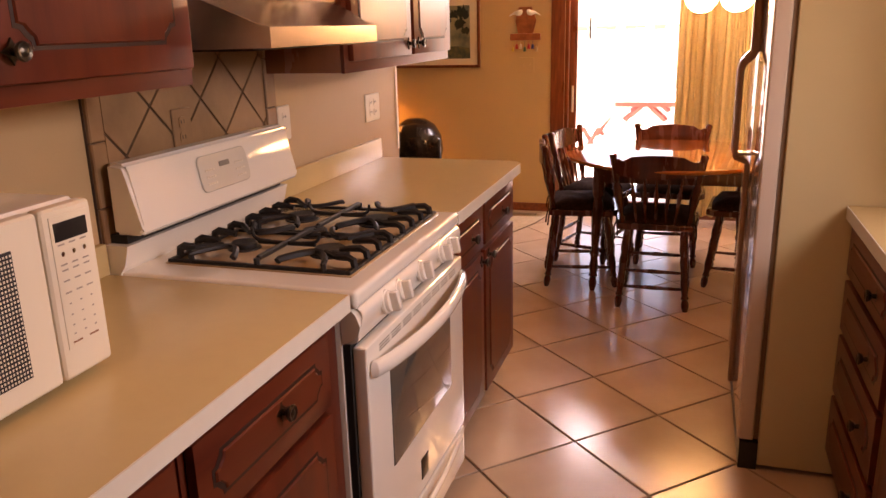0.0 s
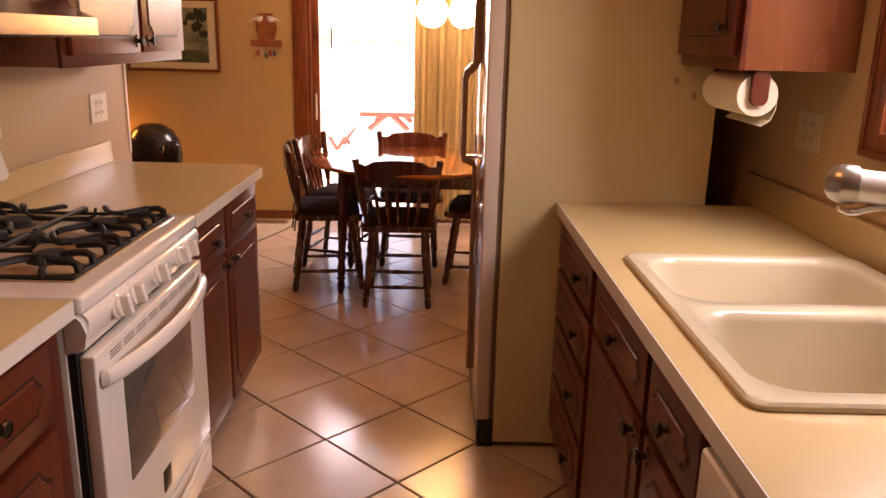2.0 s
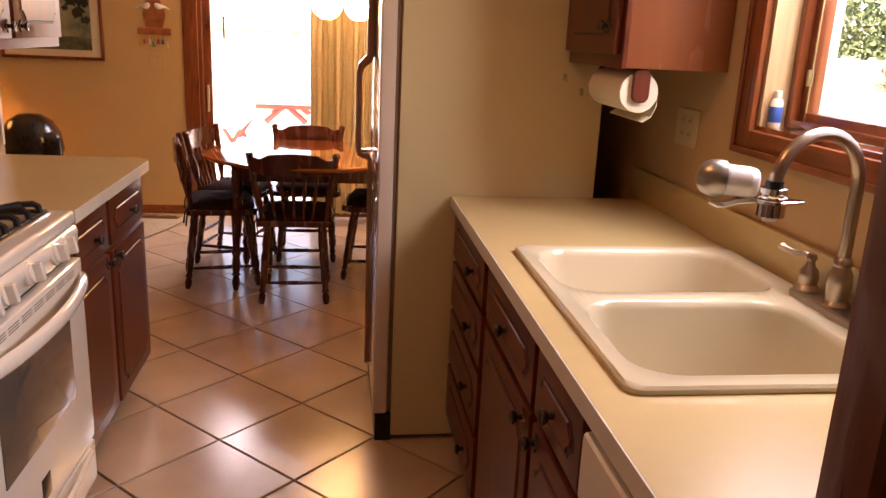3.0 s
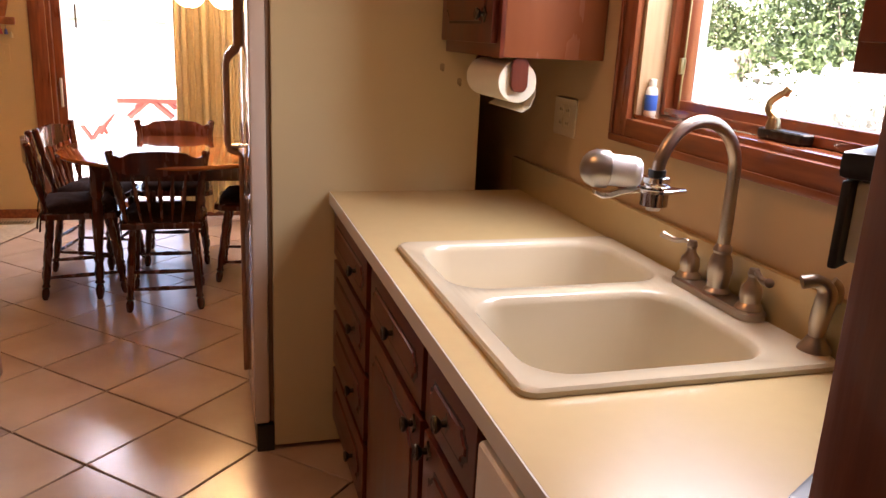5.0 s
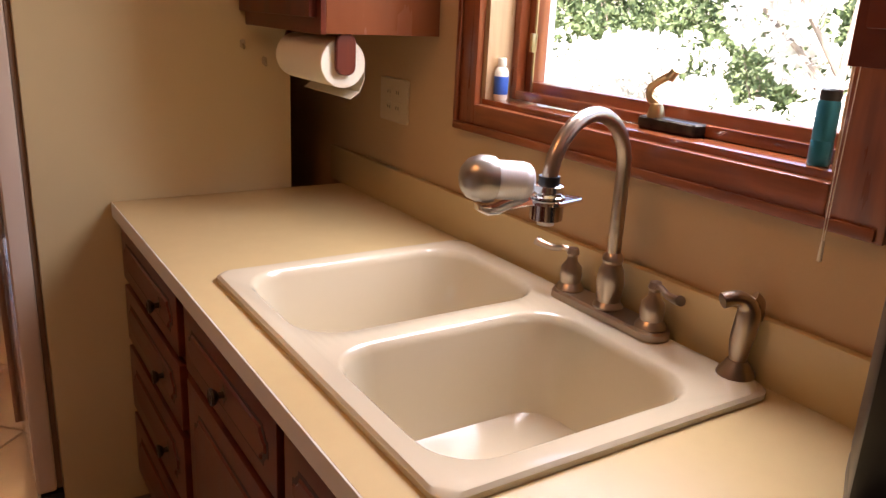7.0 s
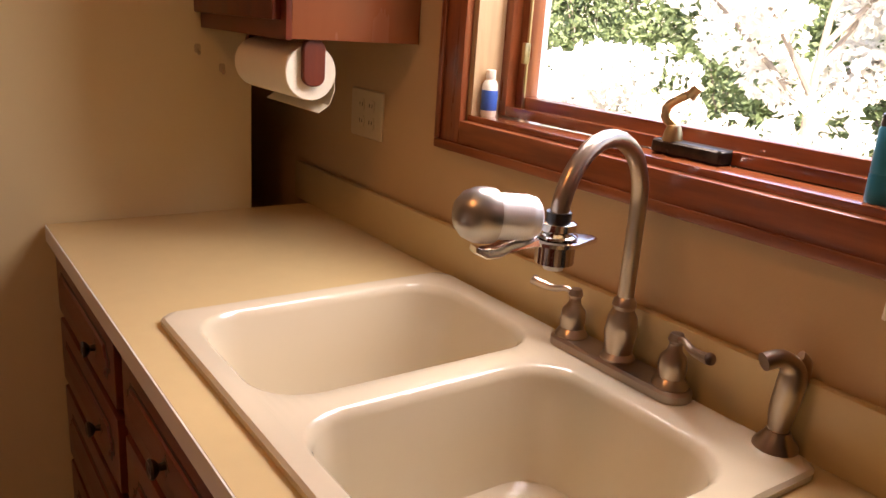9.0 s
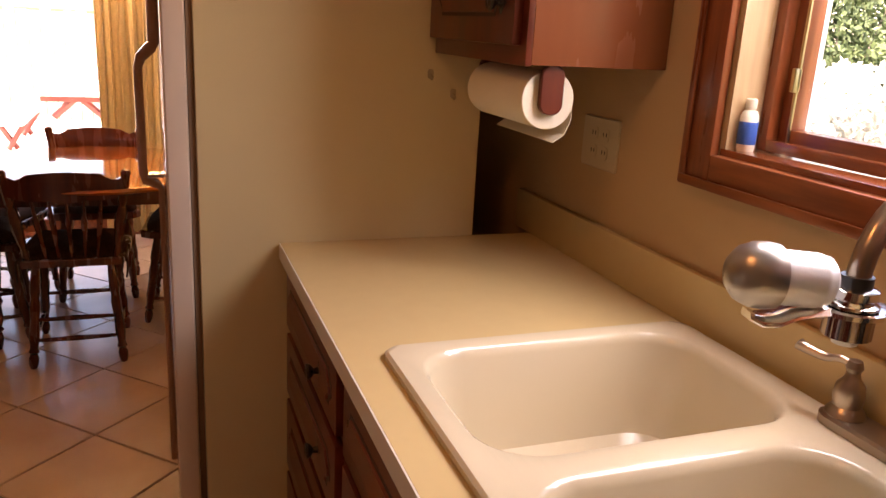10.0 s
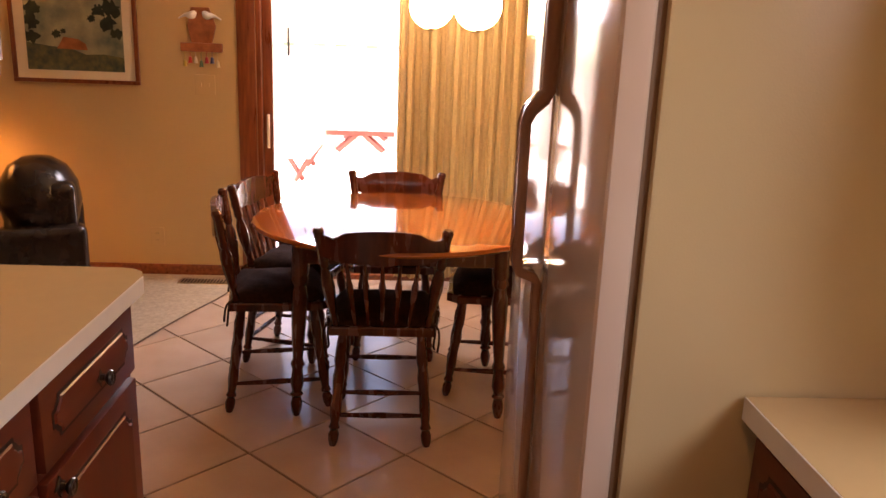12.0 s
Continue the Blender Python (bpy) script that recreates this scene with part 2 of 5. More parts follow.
def lathe(bm, prof, m=Matrix(), n=20):
    """Turns a profile of (radius, height) about z."""
    rows = []
    for r, z in prof:
        if r < 1e-5:
            rows.append([bm.verts.new(m @ Vector((0, 0, z)))])
        else:
            rows.append([bm.verts.new(m @ Vector((r * math.cos(2 * math.pi * i / n), r * math.sin(2 * math.pi * i / n), z))) for i in range(n)])
    for r0, r1 in zip(rows, rows[1:]):
        for i in range(n):
            j = (i + 1) % n
            if len(r0) == 1 and len(r1) == 1:
                continue
            if len(r0) == 1:
                bm.faces.new((r0[0], r1[j], r1[i]))
            elif len(r1) == 1:
                bm.faces.new((r0[i], r0[j], r1[0]))
            else:
                bm.faces.new((r0[i], r0[j], r1[j], r1[i]))
    for r in (rows[0], rows[-1]):
        if len(r) > 1:
            bm.faces.new(r)


def tube(bm, pts, rad, n=10, flat=1.0):
    """A round bar along points; rad is one radius or one for each point."""
    pts = [Vector(p) for p in pts]
    rad = rad if isinstance(rad, (list, tuple)) else [rad] * len(pts)
    rows, up = [], Vector((0.13, 0.21, 0.97))
    for i, p in enumerate(pts):
        d = (pts[min(i + 1, len(pts) - 1)] - pts[max(i - 1, 0)]).normalized()
        if abs(d.dot(up)) > 0.97:
            up = Vector((1, 0.1, 0))
        a = d.cross(up).normalized()
        b = a.cross(d).normalized()
        up = b
        rows.append([bm.verts.new(p + a * rad[i] * math.cos(2 * math.pi * k / n) + b * rad[i] * flat * math.sin(2 * math.pi * k / n)) for k in range(n)])
    for r0, r1 in zip(rows, rows[1:]):
        for k in range(n):
            bm.faces.new((r0[k], r0[(k + 1) % n], r1[(k + 1) % n], r1[k]))
    bm.faces.new(rows[0][::-1])
    bm.faces.new(rows[-1])


def turned(bm, p0, p1, prof, n=12):
    """A turned leg from p0 to p1; prof of (share of the length, radius)."""
    p0, p1 = Vector(p0), Vector(p1)
    d = p1 - p0
    m = Matrix.Translation(p0) @ d.to_track_quat('Z', 'Y').to_matrix().to_4x4()
    lathe(bm, [(r, s * d.length) for s, r in prof], m, n)


def rrect(x0, x1, y0, y1, r, n=5):
    pts = []
    for cx, cy, a0 in ((x1 - r, y1 - r, 0), (x0 + r, y1 - r, 90), (x0 + r, y0 + r, 180), (x1 - r, y0 + r, 270)):
        for i in range(n + 1):
            a = radians(a0 + 90 * i / n)
            pts.append((cx + r * math.cos(a), cy + r * math.sin(a)))
    return pts


def spline(pts, n=8):
    pts = [Vector(p) for p in pts]
    out = []
    for i in range(len(pts) - 1):
        p0, p1, p2, p3 = pts[max(i - 1, 0)], pts[i], pts[i + 1], pts[min(i + 2, len(pts) - 1)]
        for k in range(n):
            t = k / n
            out.append(0.5 * ((2 * p1) + (p2 - p0) * t + (2 * p0 - 5 * p1 + 4 * p2 - p3) * t * t + (3 * p1 - p0 - 3 * p2 + p3) * t ** 3))
    out.append(pts[-1])
    return out


FRONT = Matrix(((1, 0, 0, 0), (0, 0, -1, 0), (0, 1, 0, 0), (0, 0, 0, 1)))  # (u, v, w) -> (x, -w, z): faces -y

# ---- plan, in metres ----
XL, XR = -0.96, 1.47          # left and right kitchen walls
YB, YF = -3.47, 2.42            # doorway wall behind, far wall of the dining room
CL, CR = -0.33, 0.795           # fronts of the two worktops
H, HC = 0.92, 2.44              # worktop and ceiling heights
YE = -0.275                      # end of the left kitchen wall
XLIV = -4.2                     # far side of the living room
XD = 1.47                       # far side of the dining room
WY0, WY1, WZ0, WZ1 = -2.685, -1.835, 1.243, 2.08   # kitchen window opening
DX0, DX1, DZ1 = -0.62, 1.25, 2.06                 # patio door opening


def wall(name, boxes, material=M_WALL, label=""):
    bm = bmesh.new()
    for b in boxes:
        box(bm, *b)
    return tagged(part(name, bm, material, None, smooth=0), label, "", "", "structure")


T = 0.14
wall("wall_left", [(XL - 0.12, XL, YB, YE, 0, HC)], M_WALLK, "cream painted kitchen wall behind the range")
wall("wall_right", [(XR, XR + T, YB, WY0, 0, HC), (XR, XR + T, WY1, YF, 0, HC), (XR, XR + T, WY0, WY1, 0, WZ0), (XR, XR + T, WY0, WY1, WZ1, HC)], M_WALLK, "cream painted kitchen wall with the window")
wall("wall_far", [(XLIV, DX0, YF, YF + T, 0, HC), (DX1, XD, YF, YF + T, 0, HC), (DX0, DX1, YF, YF + T, DZ1, HC)], M_WALL, "cream painted far wall of the dining room")
wall("wall_living_side", [(XLIV - T, XLIV, -3.5, YF + T, 0, HC)], M_WALL, "cream painted living-room wall")
wall("wall_living_back", [(XLIV, XL - 0.12, -3.5 - T, -3.5, 0, HC)], M_WALL, "cream painted living-room back wall")
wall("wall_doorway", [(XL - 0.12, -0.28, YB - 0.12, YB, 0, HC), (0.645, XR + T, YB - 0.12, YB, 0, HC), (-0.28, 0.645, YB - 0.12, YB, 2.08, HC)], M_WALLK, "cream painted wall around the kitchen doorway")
# unseen enclosure, added so light can't leak past the doorway
wall("hall_enclosure", [(-0.9, -0.76, -5.4, YB - 0.12, 0, HC), (1.5, 1.64, -5.4, YB - 0.12, 0, HC), (-0.9, 1.64, -5.54, -5.4, 0, HC)], M_WALLK, "unseen cream walls added to close the space behind the doorway")
ceil = tagged(part("ceiling", B(XLIV - T, XD + T + 0.05, -5.54, YF + T, HC, HC + 0.1), M_CEIL, None, smooth=0), "off-white textured ceiling", "", "", "structure")
slab = tagged(part("floor", B(XLIV - T, XD + T, -5.54, YF + T, -0.2, -0.008), M_GROUT, None, smooth=0), "brown grout bed under large diagonal beige tiles", "", "", "structure")

# added wall: keeps dining-room light out of the gap beside the refrigerator
wall("gap_light_block", [(1.20, XR - 0.001, -0.262, -0.14, 0, HC)], M_WALLK, "added short wall that blocks light behind the refrigerator gap")

# doorway casing, close beside the walker
dc = tagged(new("doorway_casing"), "dark red-brown wooden casing around the kitchen doorway", "", "", "structure")
part("side_casing", B(0.645, 0.722, YB, YB + 0.018, 0, 2.16, 0.006), M_TRIM, dc)
part("side_casing", B(-0.355, -0.245, YB, YB + 0.018, 0, 2.16, 0.006), M_TRIM, dc)
part("jamb_edge", B(0.609, 0.6445, YB - 0.018, YB + 0.017, 0, 2.078, 0.008, 3), M_TRIM, dc)
part("jamb", B(0.617, 0.6445, YB - 0.119, YB - 0.019, 0, 2.078), M_JAMB, dc, "flat brown jamb")
part("jamb", B(-0.2795, -0.262, YB - 0.119, YB - 0.001, 0, 2.078), M_JAMB, dc, "flat brown jamb")
part("side_casing", B(0.635, 0.745, YB - 0.138, YB - 0.121, 0, 2.16, 0.006), M_JAMB, dc)
part("side_casing", B(-0.355, -0.270, YB - 0.138, YB - 0.121, 0, 2.16, 0.006), M_JAMB, dc)
part("head_casing", B(-0.244, 0.621, YB, YB + 0.018, 2.05, 2.16, 0.006), M_TRIMY, dc)

part("corner_trim", B(XL + 0.001, XL + 0.004, YE - 0.022, YE - 0.001, H + 0.002, HC - 0.01), M_LAMEDGE, None, "pale corner strip at the wall's end", kind="structure")

# baseboard along the far wall
part("baseboard", B(XLIV, DX0 - 0.10, YF - 0.014, YF, 0, 0.075, 0.004), M_TRIMY, None, "thin dark wooden baseboard", kind="structure")


# ---- cabinets ----
def notched(w, h, x0, z0, ins, r):
    """Outline of a routed panel whose corners step in with a small curve."""
    a, b, c, d = x0 + ins, x0 + w - ins, z0 + ins, z0 + h - ins
    pts = []
    for sx, sz, cx, cz in ((1, 1, a, c), (-1, 1, b, c), (-1, -1, b, d), (1, -1, a, d)):
        arc = [(cx + sx * r, cz), (cx + sx * r * 0.92, cz + sz * r * 0.38), (cx + sx * r * 0.62, cz + sz * r * 0.62), (cx + sx * r * 0.38, cz + sz * r * 0.92), (cx, cz + sz * r)]
        pts += arc[::-1] if (sx * sz > 0) else arc
    return pts


def knob(parent, x, z, y=-0.02):
    bm = bmesh.new()
    m = Matrix.Translation((x, y, z)) @ FRONT
    prism(bm, [(0.021 * (1 if k % 2 == 0 else 0.55) * math.cos(k * math.pi / 4), 0.021 * (1 if k % 2 == 0 else 0.55) * math.sin(k * math.pi / 4)) for k in range(8)], m, 0.004, 0.001)
    lathe(bm, [(0.007, 0.003), (0.006, 0.013), (0.013, 0.018), (0.0165, 0.024), (0.0145, 0.028), (0.011, 0.0275), (0.009, 0.0265), (0.004, 0.028), (0, 0.029)], m, 14)
    return part("knob", bm, M_BRONZE, parent, "dark bronze knob with a cross-shaped backplate")


def front(name, root_ob, x0, x1, z0, z1, kx, kz, ins=0.045):
    d = part(name, B(x0, x1, -0.019, 0.0, z0, z1, 0.004), M_WOOD if z1 - z0 > 0.25 else M_WOODH, root_ob)
    w, h = x1 - x0, z1 - z0
    ins = min(ins, h * 0.24)
    r = min(0.035, h * 0.16)
    bm = bmesh.new()
    prism(bm, notched(w, h, x0, z0, ins, r), Matrix.Translation((0, -0.0185, 0)) @ FRONT, 0.0012)
    part("groove", bm, M_GROOVE, d, "dark glazed groove")
    bm = bmesh.new()
    prism(bm, notched(w, h, x0, z0, ins + 0.007, r), Matrix.Translation((0, -0.0185, 0)) @ FRONT, 0.005, 0.003)
    part("raised_panel", bm, M_WOOD if z1 - z0 > 0.25 else M_WOODH, d)
    if kx is not None:
        knob(d, kx, kz)
    return d


def base_cabinet(m, w, layout, depth=0.6, label="cherry base cabinet", top=0.88):
    """layout: rows of (name, x0, x1, z0, z1, knob x, knob z)."""
    c = root("base_cabinet", m, label, "cabinet", "base cabinets")
    bm = B(0, w, 0.0, depth, 0.10, top, 0.001)
    if top < 0.88:
        box(bm, 0, w, 0, 0.02, top, 0.88)
    part("body", bm, M_WOOD, c)
    part("toe_kick", B(0.002, w - 0.002, 0.07, depth, 0.0, 0.098), M_RECESS_SHADE, c, "recessed toe kick with its shade coloured in black")
    for row in layout:
        front(row[0], c, *row[1:])
    return c


FL = CL - 0.035 # front plane of the left cabinets
FR = CR + 0.03


def left_pose(y, z=0, x=FL):
    return pose(x, y, z, 0, 0, 90)


def right_pose(y, z=0, x=FR):
    return pose(x, y, z, 0, 0, -90)


# left run: far pair beyond the range, near ones before it
base_cabinet(left_pose(-1.475), 0.905, [
    ("drawer", 0.015, 0.405, 0.70, 0.86, 0.245, 0.77), ("drawer", 0.435, 0.885, 0.70, 0.86, 0.68, 0.77),
    ("door", 0.015, 0.405, 0.12, 0.68, 0.37, 0.655), ("door", 0.435, 0.885, 0.12, 0.68, 0.472, 0.655)],
    label="glossy cherry base cabinet with two drawers and doors beyond the range")
base_cabinet(left_pose(-2.80), 0.553, [("drawer", 0.015, 0.48, 0.70, 0.86, 0.27, 0.79), ("door", 0.015, 0.48, 0.12, 0.68, 0.05, 0.60)], label="glossy cherry base cabinet with one drawer beside the white range")
base_cabinet(left_pose(-3.385), 0.58, [("drawer", 0.015, 0.555, 0.70, 0.86, 0.28, 0.785), ("door", 0.015, 0.555, 0.12, 0.68, 0.50, 0.60)], label="glossy cherry base cabinet under the microwave")
# right run, from the refrigerator towards the doorway
base_cabinet(right_pose(-1.163), 0.612, [
    ("drawer", 0.02, 0.575, 0.72, 0.865, 0.44, 0.79), ("drawer", 0.02, 0.575, 0.545, 0.70, 0.44, 0.62),
    ("drawer", 0.02, 0.575, 0.34, 0.525, 0.44, 0.43), ("drawer", 0.02, 0.575, 0.13, 0.32, 0.44, 0.22)], label="cherry drawer cabinet with four drawers beside the refrigerator")
sc = base_cabinet(right_pose(-1.776), 0.87, [
    ("false_drawer_front", 0.02, 0.53, 0.72, 0.86, 0.29, 0.79), ("false_drawer_front", 0.56, 0.85, 0.72, 0.86, 0.71, 0.79),
    ("door", 0.02, 0.53, 0.12, 0.70, 0.49, 0.675), ("door", 0.56, 0.85, 0.12, 0.70, 0.60, 0.675)], label="cherry sink cabinet with two doors and false drawer fronts", top=0.66)
part("white_tag", B(0.538, 0.552, -0.006, -0.0005, 0.70, 0.735, 0.001), M_WHITEP, sc, "small white plastic catch")


def upper_cabinet(m, w, h, doors, depth=0.285, label=""):
    c = root("upper_cabinet", m, label, "cabinet", "wall cabinets")
    part("body", B(0, w, 0.013, depth, 0.002, h, 0.001), M_VENEER, c)
    part("face_frame", B(0, w, 0, 0.0125, 0, h, 0.001), M_WOODH, c, "cherry face frame")
    for x0, x1, kx, kz in doors:
        front("door", c, x0, x1, 0.035, h - 0.03, kx, kz, 0.05)
    return c


ZU = 1.355
upper_cabinet(left_pose(-3.10, ZU, -0.675), 0.885, 0.77, [(0.01, 0.345, 0.05, 0.09), (0.365, 0.87, 0.405, 0.085)], label="glossy cherry wall cabinet above the microwave")
upper_cabinet(left_pose(-1.445, 1.330, -0.675), 1.055, 0.795, [(0.03, 0.555, 0.515, 0.075), (0.585, 1.035, 0.625, 0.075)], label="glossy cherry two-door wall cabinet above the far worktop")
upper_cabinet(left_pose(-2.21, 1.62, -0.675), 0.745, 0.505, [(0.01, 0.365, 0.33, 0.06), (0.38, 0.735, 0.41, 0.06)], label="short cherry wall cabinet above the range hood")
upper_cabinet(right_pose(-1.135, 1.375, 1.165), 0.512, 0.745, [(0.02, 0.490, 0.435, 0.11)], depth=0.303, label="cherry wall cabinet beside the window above a paper towel roll")
upper_cabinet(right_pose(-2.835, 1.41, 1.184), 0.62, 0.725, [(0.02, 0.60, 0.06, 0.11)], depth=0.283, label="cherry wall cabinet above the coffee maker")

# ---- worktops ----
wl = root("worktop", pose(0, 0, 0), "cream laminate worktop with a square edge beyond the range", "worktop", "worktops")
bm = bmesh.new()
prism(bm, [(XL + 0.002, -1.475), (CL + 0.012, -1.475), (CL + 0.012, -0.590), (CL + 0.002, -0.557), (CL - 0.022, -0.535), (CL - 0.05, -0.528), (XL + 0.002, -0.525)], Matrix.Translation((0, 0, H - 0.038)), 0.038, 0.0)
part("top", bm, M_LAM, wl)
part("edge_band", B(CL + 0.012, CL + 0.015, -1.475, -0.592, H - 0.038, H - 0.0005), M_LAMEDGE, wl, "pale edge band")
part("backsplash", B(XL + 0.002, XL + 0.022, -1.475, -0.53, H, H + 0.085, 0.004), M_LAM, wl)
wn = root("worktop", pose(0, 0, 0), "cream laminate worktop with the microwave standing on it", "worktop", "worktops")
part("top", B(XL + 0.002, CL, YB + 0.003, -2.243, H - 0.038, H, 0.001), M_LAM, wn)
part("edge_band", B(CL, CL + 0.003, YB + 0.003, -2.243, H - 0.038, H - 0.0005), M_LAMEDGE, wn, "pale edge band")
part("backsplash", B(XL + 0.002, XL + 0.022, YB + 0.003, -2.243, H, H + 0.075, 0.004), M_LAM, wn)
wr = root("worktop", pose(0, 0, 0), "long cream laminate worktop with the sink let into it", "worktop", "worktops")
SX0, SX1, SY0, SY1 = 0.885, 1.42, -2.655, -1.86
bm = bmesh.new()
rings = []
for z in (H - 0.038, H):
    o = [bm.verts.new((x, y, z)) for x, y in ((CR, YB + 0.003), (XR - 0.001, YB + 0.003), (XR - 0.001, -1.158), (CR, -1.158))]
    n = [bm.verts.new((x, y, z)) for x, y in ((SX0, SY0), (SX1, SY0), (SX1, SY1), (SX0, SY1))]
    rings.append((o, n))
    for k in range(4):
        bm.faces.new((o[k], o[(k + 1) % 4], n[(k + 1) % 4], n[k]))
for a in (0, 1):
    for k in range(4):
        bm.faces.new((rings[0][a][k], rings[0][a][(k + 1) % 4], rings[1][a][(k + 1) % 4], rings[1][a][k]))
part("top", bm, M_LAM, wr, smooth=0)
part("edge_band", B(CR - 0.003, CR, YB + 0.003, -1.158, H - 0.038, H - 0.0005), M_LAMEDGE, wr, "pale edge band")
part("backsplash", B(XR - 0.02, XR - 0.001, YB + 0.003, -1.07, H, H + 0.104, 0.004), M_LAM, wr)

# ---- tiles of the floor ----
# (at the end of the file)

# ---- the range ----
def make_range():
    y0, y1 = -2.240, -1.480
    w = y1 - y0
    c = root("gas_range", pose(-0.325, y0, 0, 0, 0, 90), "white freestanding gas range with black cast-iron grates", "stove")
    part("body", B(0.0, w, 0.03, 0.655, 0.09, 0.895, 0.004), M_ENAMEL, c, "white enamel side")
    # black block and strip drawn in place of shade below and round the door
    part("foot_shade_block", B(0.02, w - 0.02, 0.06, 0.64, 0.0, 0.088), M_RECESS_SHADE, c, "black block for the shade under the range")
    part("gap_shade_strip", B(0.004, w - 0.004, 0.012, 0.029, 0.26, 0.80), M_RECESS_SHADE, c, "black strip for the shade round the oven door")
    # cooktop with a raised rim and a sunk middle
    bm = bmesh.new()
    box(bm, 0, w, -0.012, 0.60, 0.885, 0.925, 0.013, 4)
    part("cooktop", bm, M_ENAMEL, c, "white enamel cooktop")
    part("burner_well", B(0.088, w - 0.046, 0.038, 0.529, 0.9255, 0.9285, 0.001), M_WELL, c, "tan enamel burner well")
    # sloped control panel
    bm = bmesh.new()
    m = Matrix(((0, 0, 1, 0), (1, 0, 0, 0), (0, 1, 0, 0), (0, 0, 0, 1)))
    prism(bm, [(-0.008, 0.884), (-0.016, 0.877), (-0.019, 0.866), (-0.016, 0.845), (-0.010, 0.822), (-0.003, 0.806), (0.010, 0.800), (0.029, 0.800), (0.029, 0.884)], m, w)
    bmesh.ops.bevel(bm, geom=[e for e in bm.edges if abs(e.calc_length() - w) > 0.01 and max(v.co.y for v in e.verts) < 0.011], offset=0.010, segments=3, affect='EDGES')
    part("control_panel", bm, M_ENAMEL, c, "white sloped control panel")
    kp = [0.150, 0.232, 0.392, 0.560, 0.632]
    for k in kp:
        bm = bmesh.new()
        mm = Matrix.Translation((k, -0.016, 0.852)) @ Matrix.Rotation(radians(78), 4, 'X')
        lathe(bm, [(0.029, 0.0), (0.0285, 0.006), (0.025, 0.008), (0.0245, 0.014), (0.023, 0.016), (0, 0.016)], mm, 24)
        tmp = Matrix.Translation((k, -0.016, 0.852)) @ Matrix.Rotation(radians(78), 4, 'X')
        box(bm, -0.0085, 0.0085, -0.023, 0.023, 0.010, 0.036, 0.005, 3, tmp)
        part("control_knob", bm, M_ENAMEL, c, "white control knob")
    # oven door
    d = part("oven_door", B(0.012, w - 0.012, -0.022, 0.012, 0.235, 0.792, 0.007, 3), M_ENAMEL, c, "white oven door with a dark window")
    part("door_window", B(0.14, 0.61, -0.025, -0.021, 0.43, 0.70, 0.001), M_OVENGLASS, d, "smoky brown glass pane")
    for k in range(8):
        for z in (0.757, 0.764, 0.771):
            part("vent_slot", B(0.085 + k * 0.076, 0.145 + k * 0.076, -0.0228, -0.021, z, z + 0.003), M_SLOT, d, "greyish vent slot")
    bm = bmesh.new()
    pts = [(0.035, -0.026, 0.735)] + [(0.035 + (w - 0.07) * s, -0.03 - 0.045 * math.sin(math.pi * s) ** 0.7, 0.735) for s in [i / 14 for i in range(15)]] + [(w - 0.035, -0.026, 0.735)]
    tube(bm, [(a, b, cc) for a, b, cc in pts], 0.013, 12, 1.6)
    part("door_handle", bm, M_ENAMEL, d, "white curved handle")
    part("badge", B(0.33, 0.385, -0.025, -0.021, 0.275, 0.335, 0.002), M_BRONZE, d, "small dark badge")
    s = part("storage_drawer", B(0.012, w - 0.012, -0.020, 0.025, 0.095, 0.222, 0.006, 3), M_ENAMEL, c, "white storage drawer")
    bm = bmesh.new()
    tube(bm, [(0.06 + (w - 0.12) * k / 12, -0.022 - 0.018 * math.sin(math.pi * k / 12), 0.205) for k in range(13)], 0.008, 8)
    part("drawer_pull", bm, M_ENAMEL, s)
    # backguard, leaning back a little
    bm = bmesh.new()
    prism(bm, [(0.585, 0.925), (0.572, 0.940), (0.558, 0.990), (0.63, 0.990), (0.63, 0.90), (0.585, 0.90)], Matrix.Translation((0.0, 0, 0)) @ m, w)
    part("backguard_base", bm, M_ENAMEL, c)
    part("backguard_slot", B(0.02, w - 0.02, 0.572, 0.628, 0.99, 1.010), M_RECESS_SHADE, c, "dark vent slot")
    bm = bmesh.new()
    prism(bm, [(0.553, 1.010), (0.545, 1.018), (0.546, 1.030), (0.572, 1.165), (0.580, 1.178), (0.628, 1.180), (0.630, 1.010)], Matrix.Translation((0.018, -0.022, 0)) @ m, w - 0.01)
    bmesh.ops.bevel(bm, geom=[e for e in bm.edges if abs(e.calc_length() - w) > 0.01 and max(v.co.y for v in e.verts) < 0.62], offset=0.009, segments=3, affect='EDGES')
    bg = part("backguard", bm, M_ENAMEL, c, "white leaning backguard with a display")
    tilt = Matrix.Translation((0.388, 0.5380, 1.105)) @ Matrix.Rotation(radians(-11), 4, 'X') @ FRONT
    bm = bmesh.new()
    prism(bm, rrect(-0.115, 0.115, -0.048, 0.048, 0.02), tilt, 0.005, 0.002)
    dp = part("display_panel", bm, M_PANEL, bg, "glossy pale display panel")
    bm = bmesh.new()
    t2 = Matrix.Translation((0.388, 0.5330, 1.105)) @ Matrix.Rotation(radians(-11), 4, 'X') @ FRONT
    prism(bm, rrect(-0.024, 0.024, 0.010, 0.024, 0.003), t2, 0.001)
    part("clock_window", bm, M_SLOT, dp, "dark clock window")
    bm = bmesh.new()
    for i in range(4):
        for j in range(3):
            for sx in (-1, 1):
                prism(bm, rrect(sx * 0.07 + i * 0.011 - 0.02, sx * 0.07 + i * 0.011 - 0.014, -0.03 + j * 0.018, -0.024 + j * 0.018, 0.002, 2), t2, 0.0015)
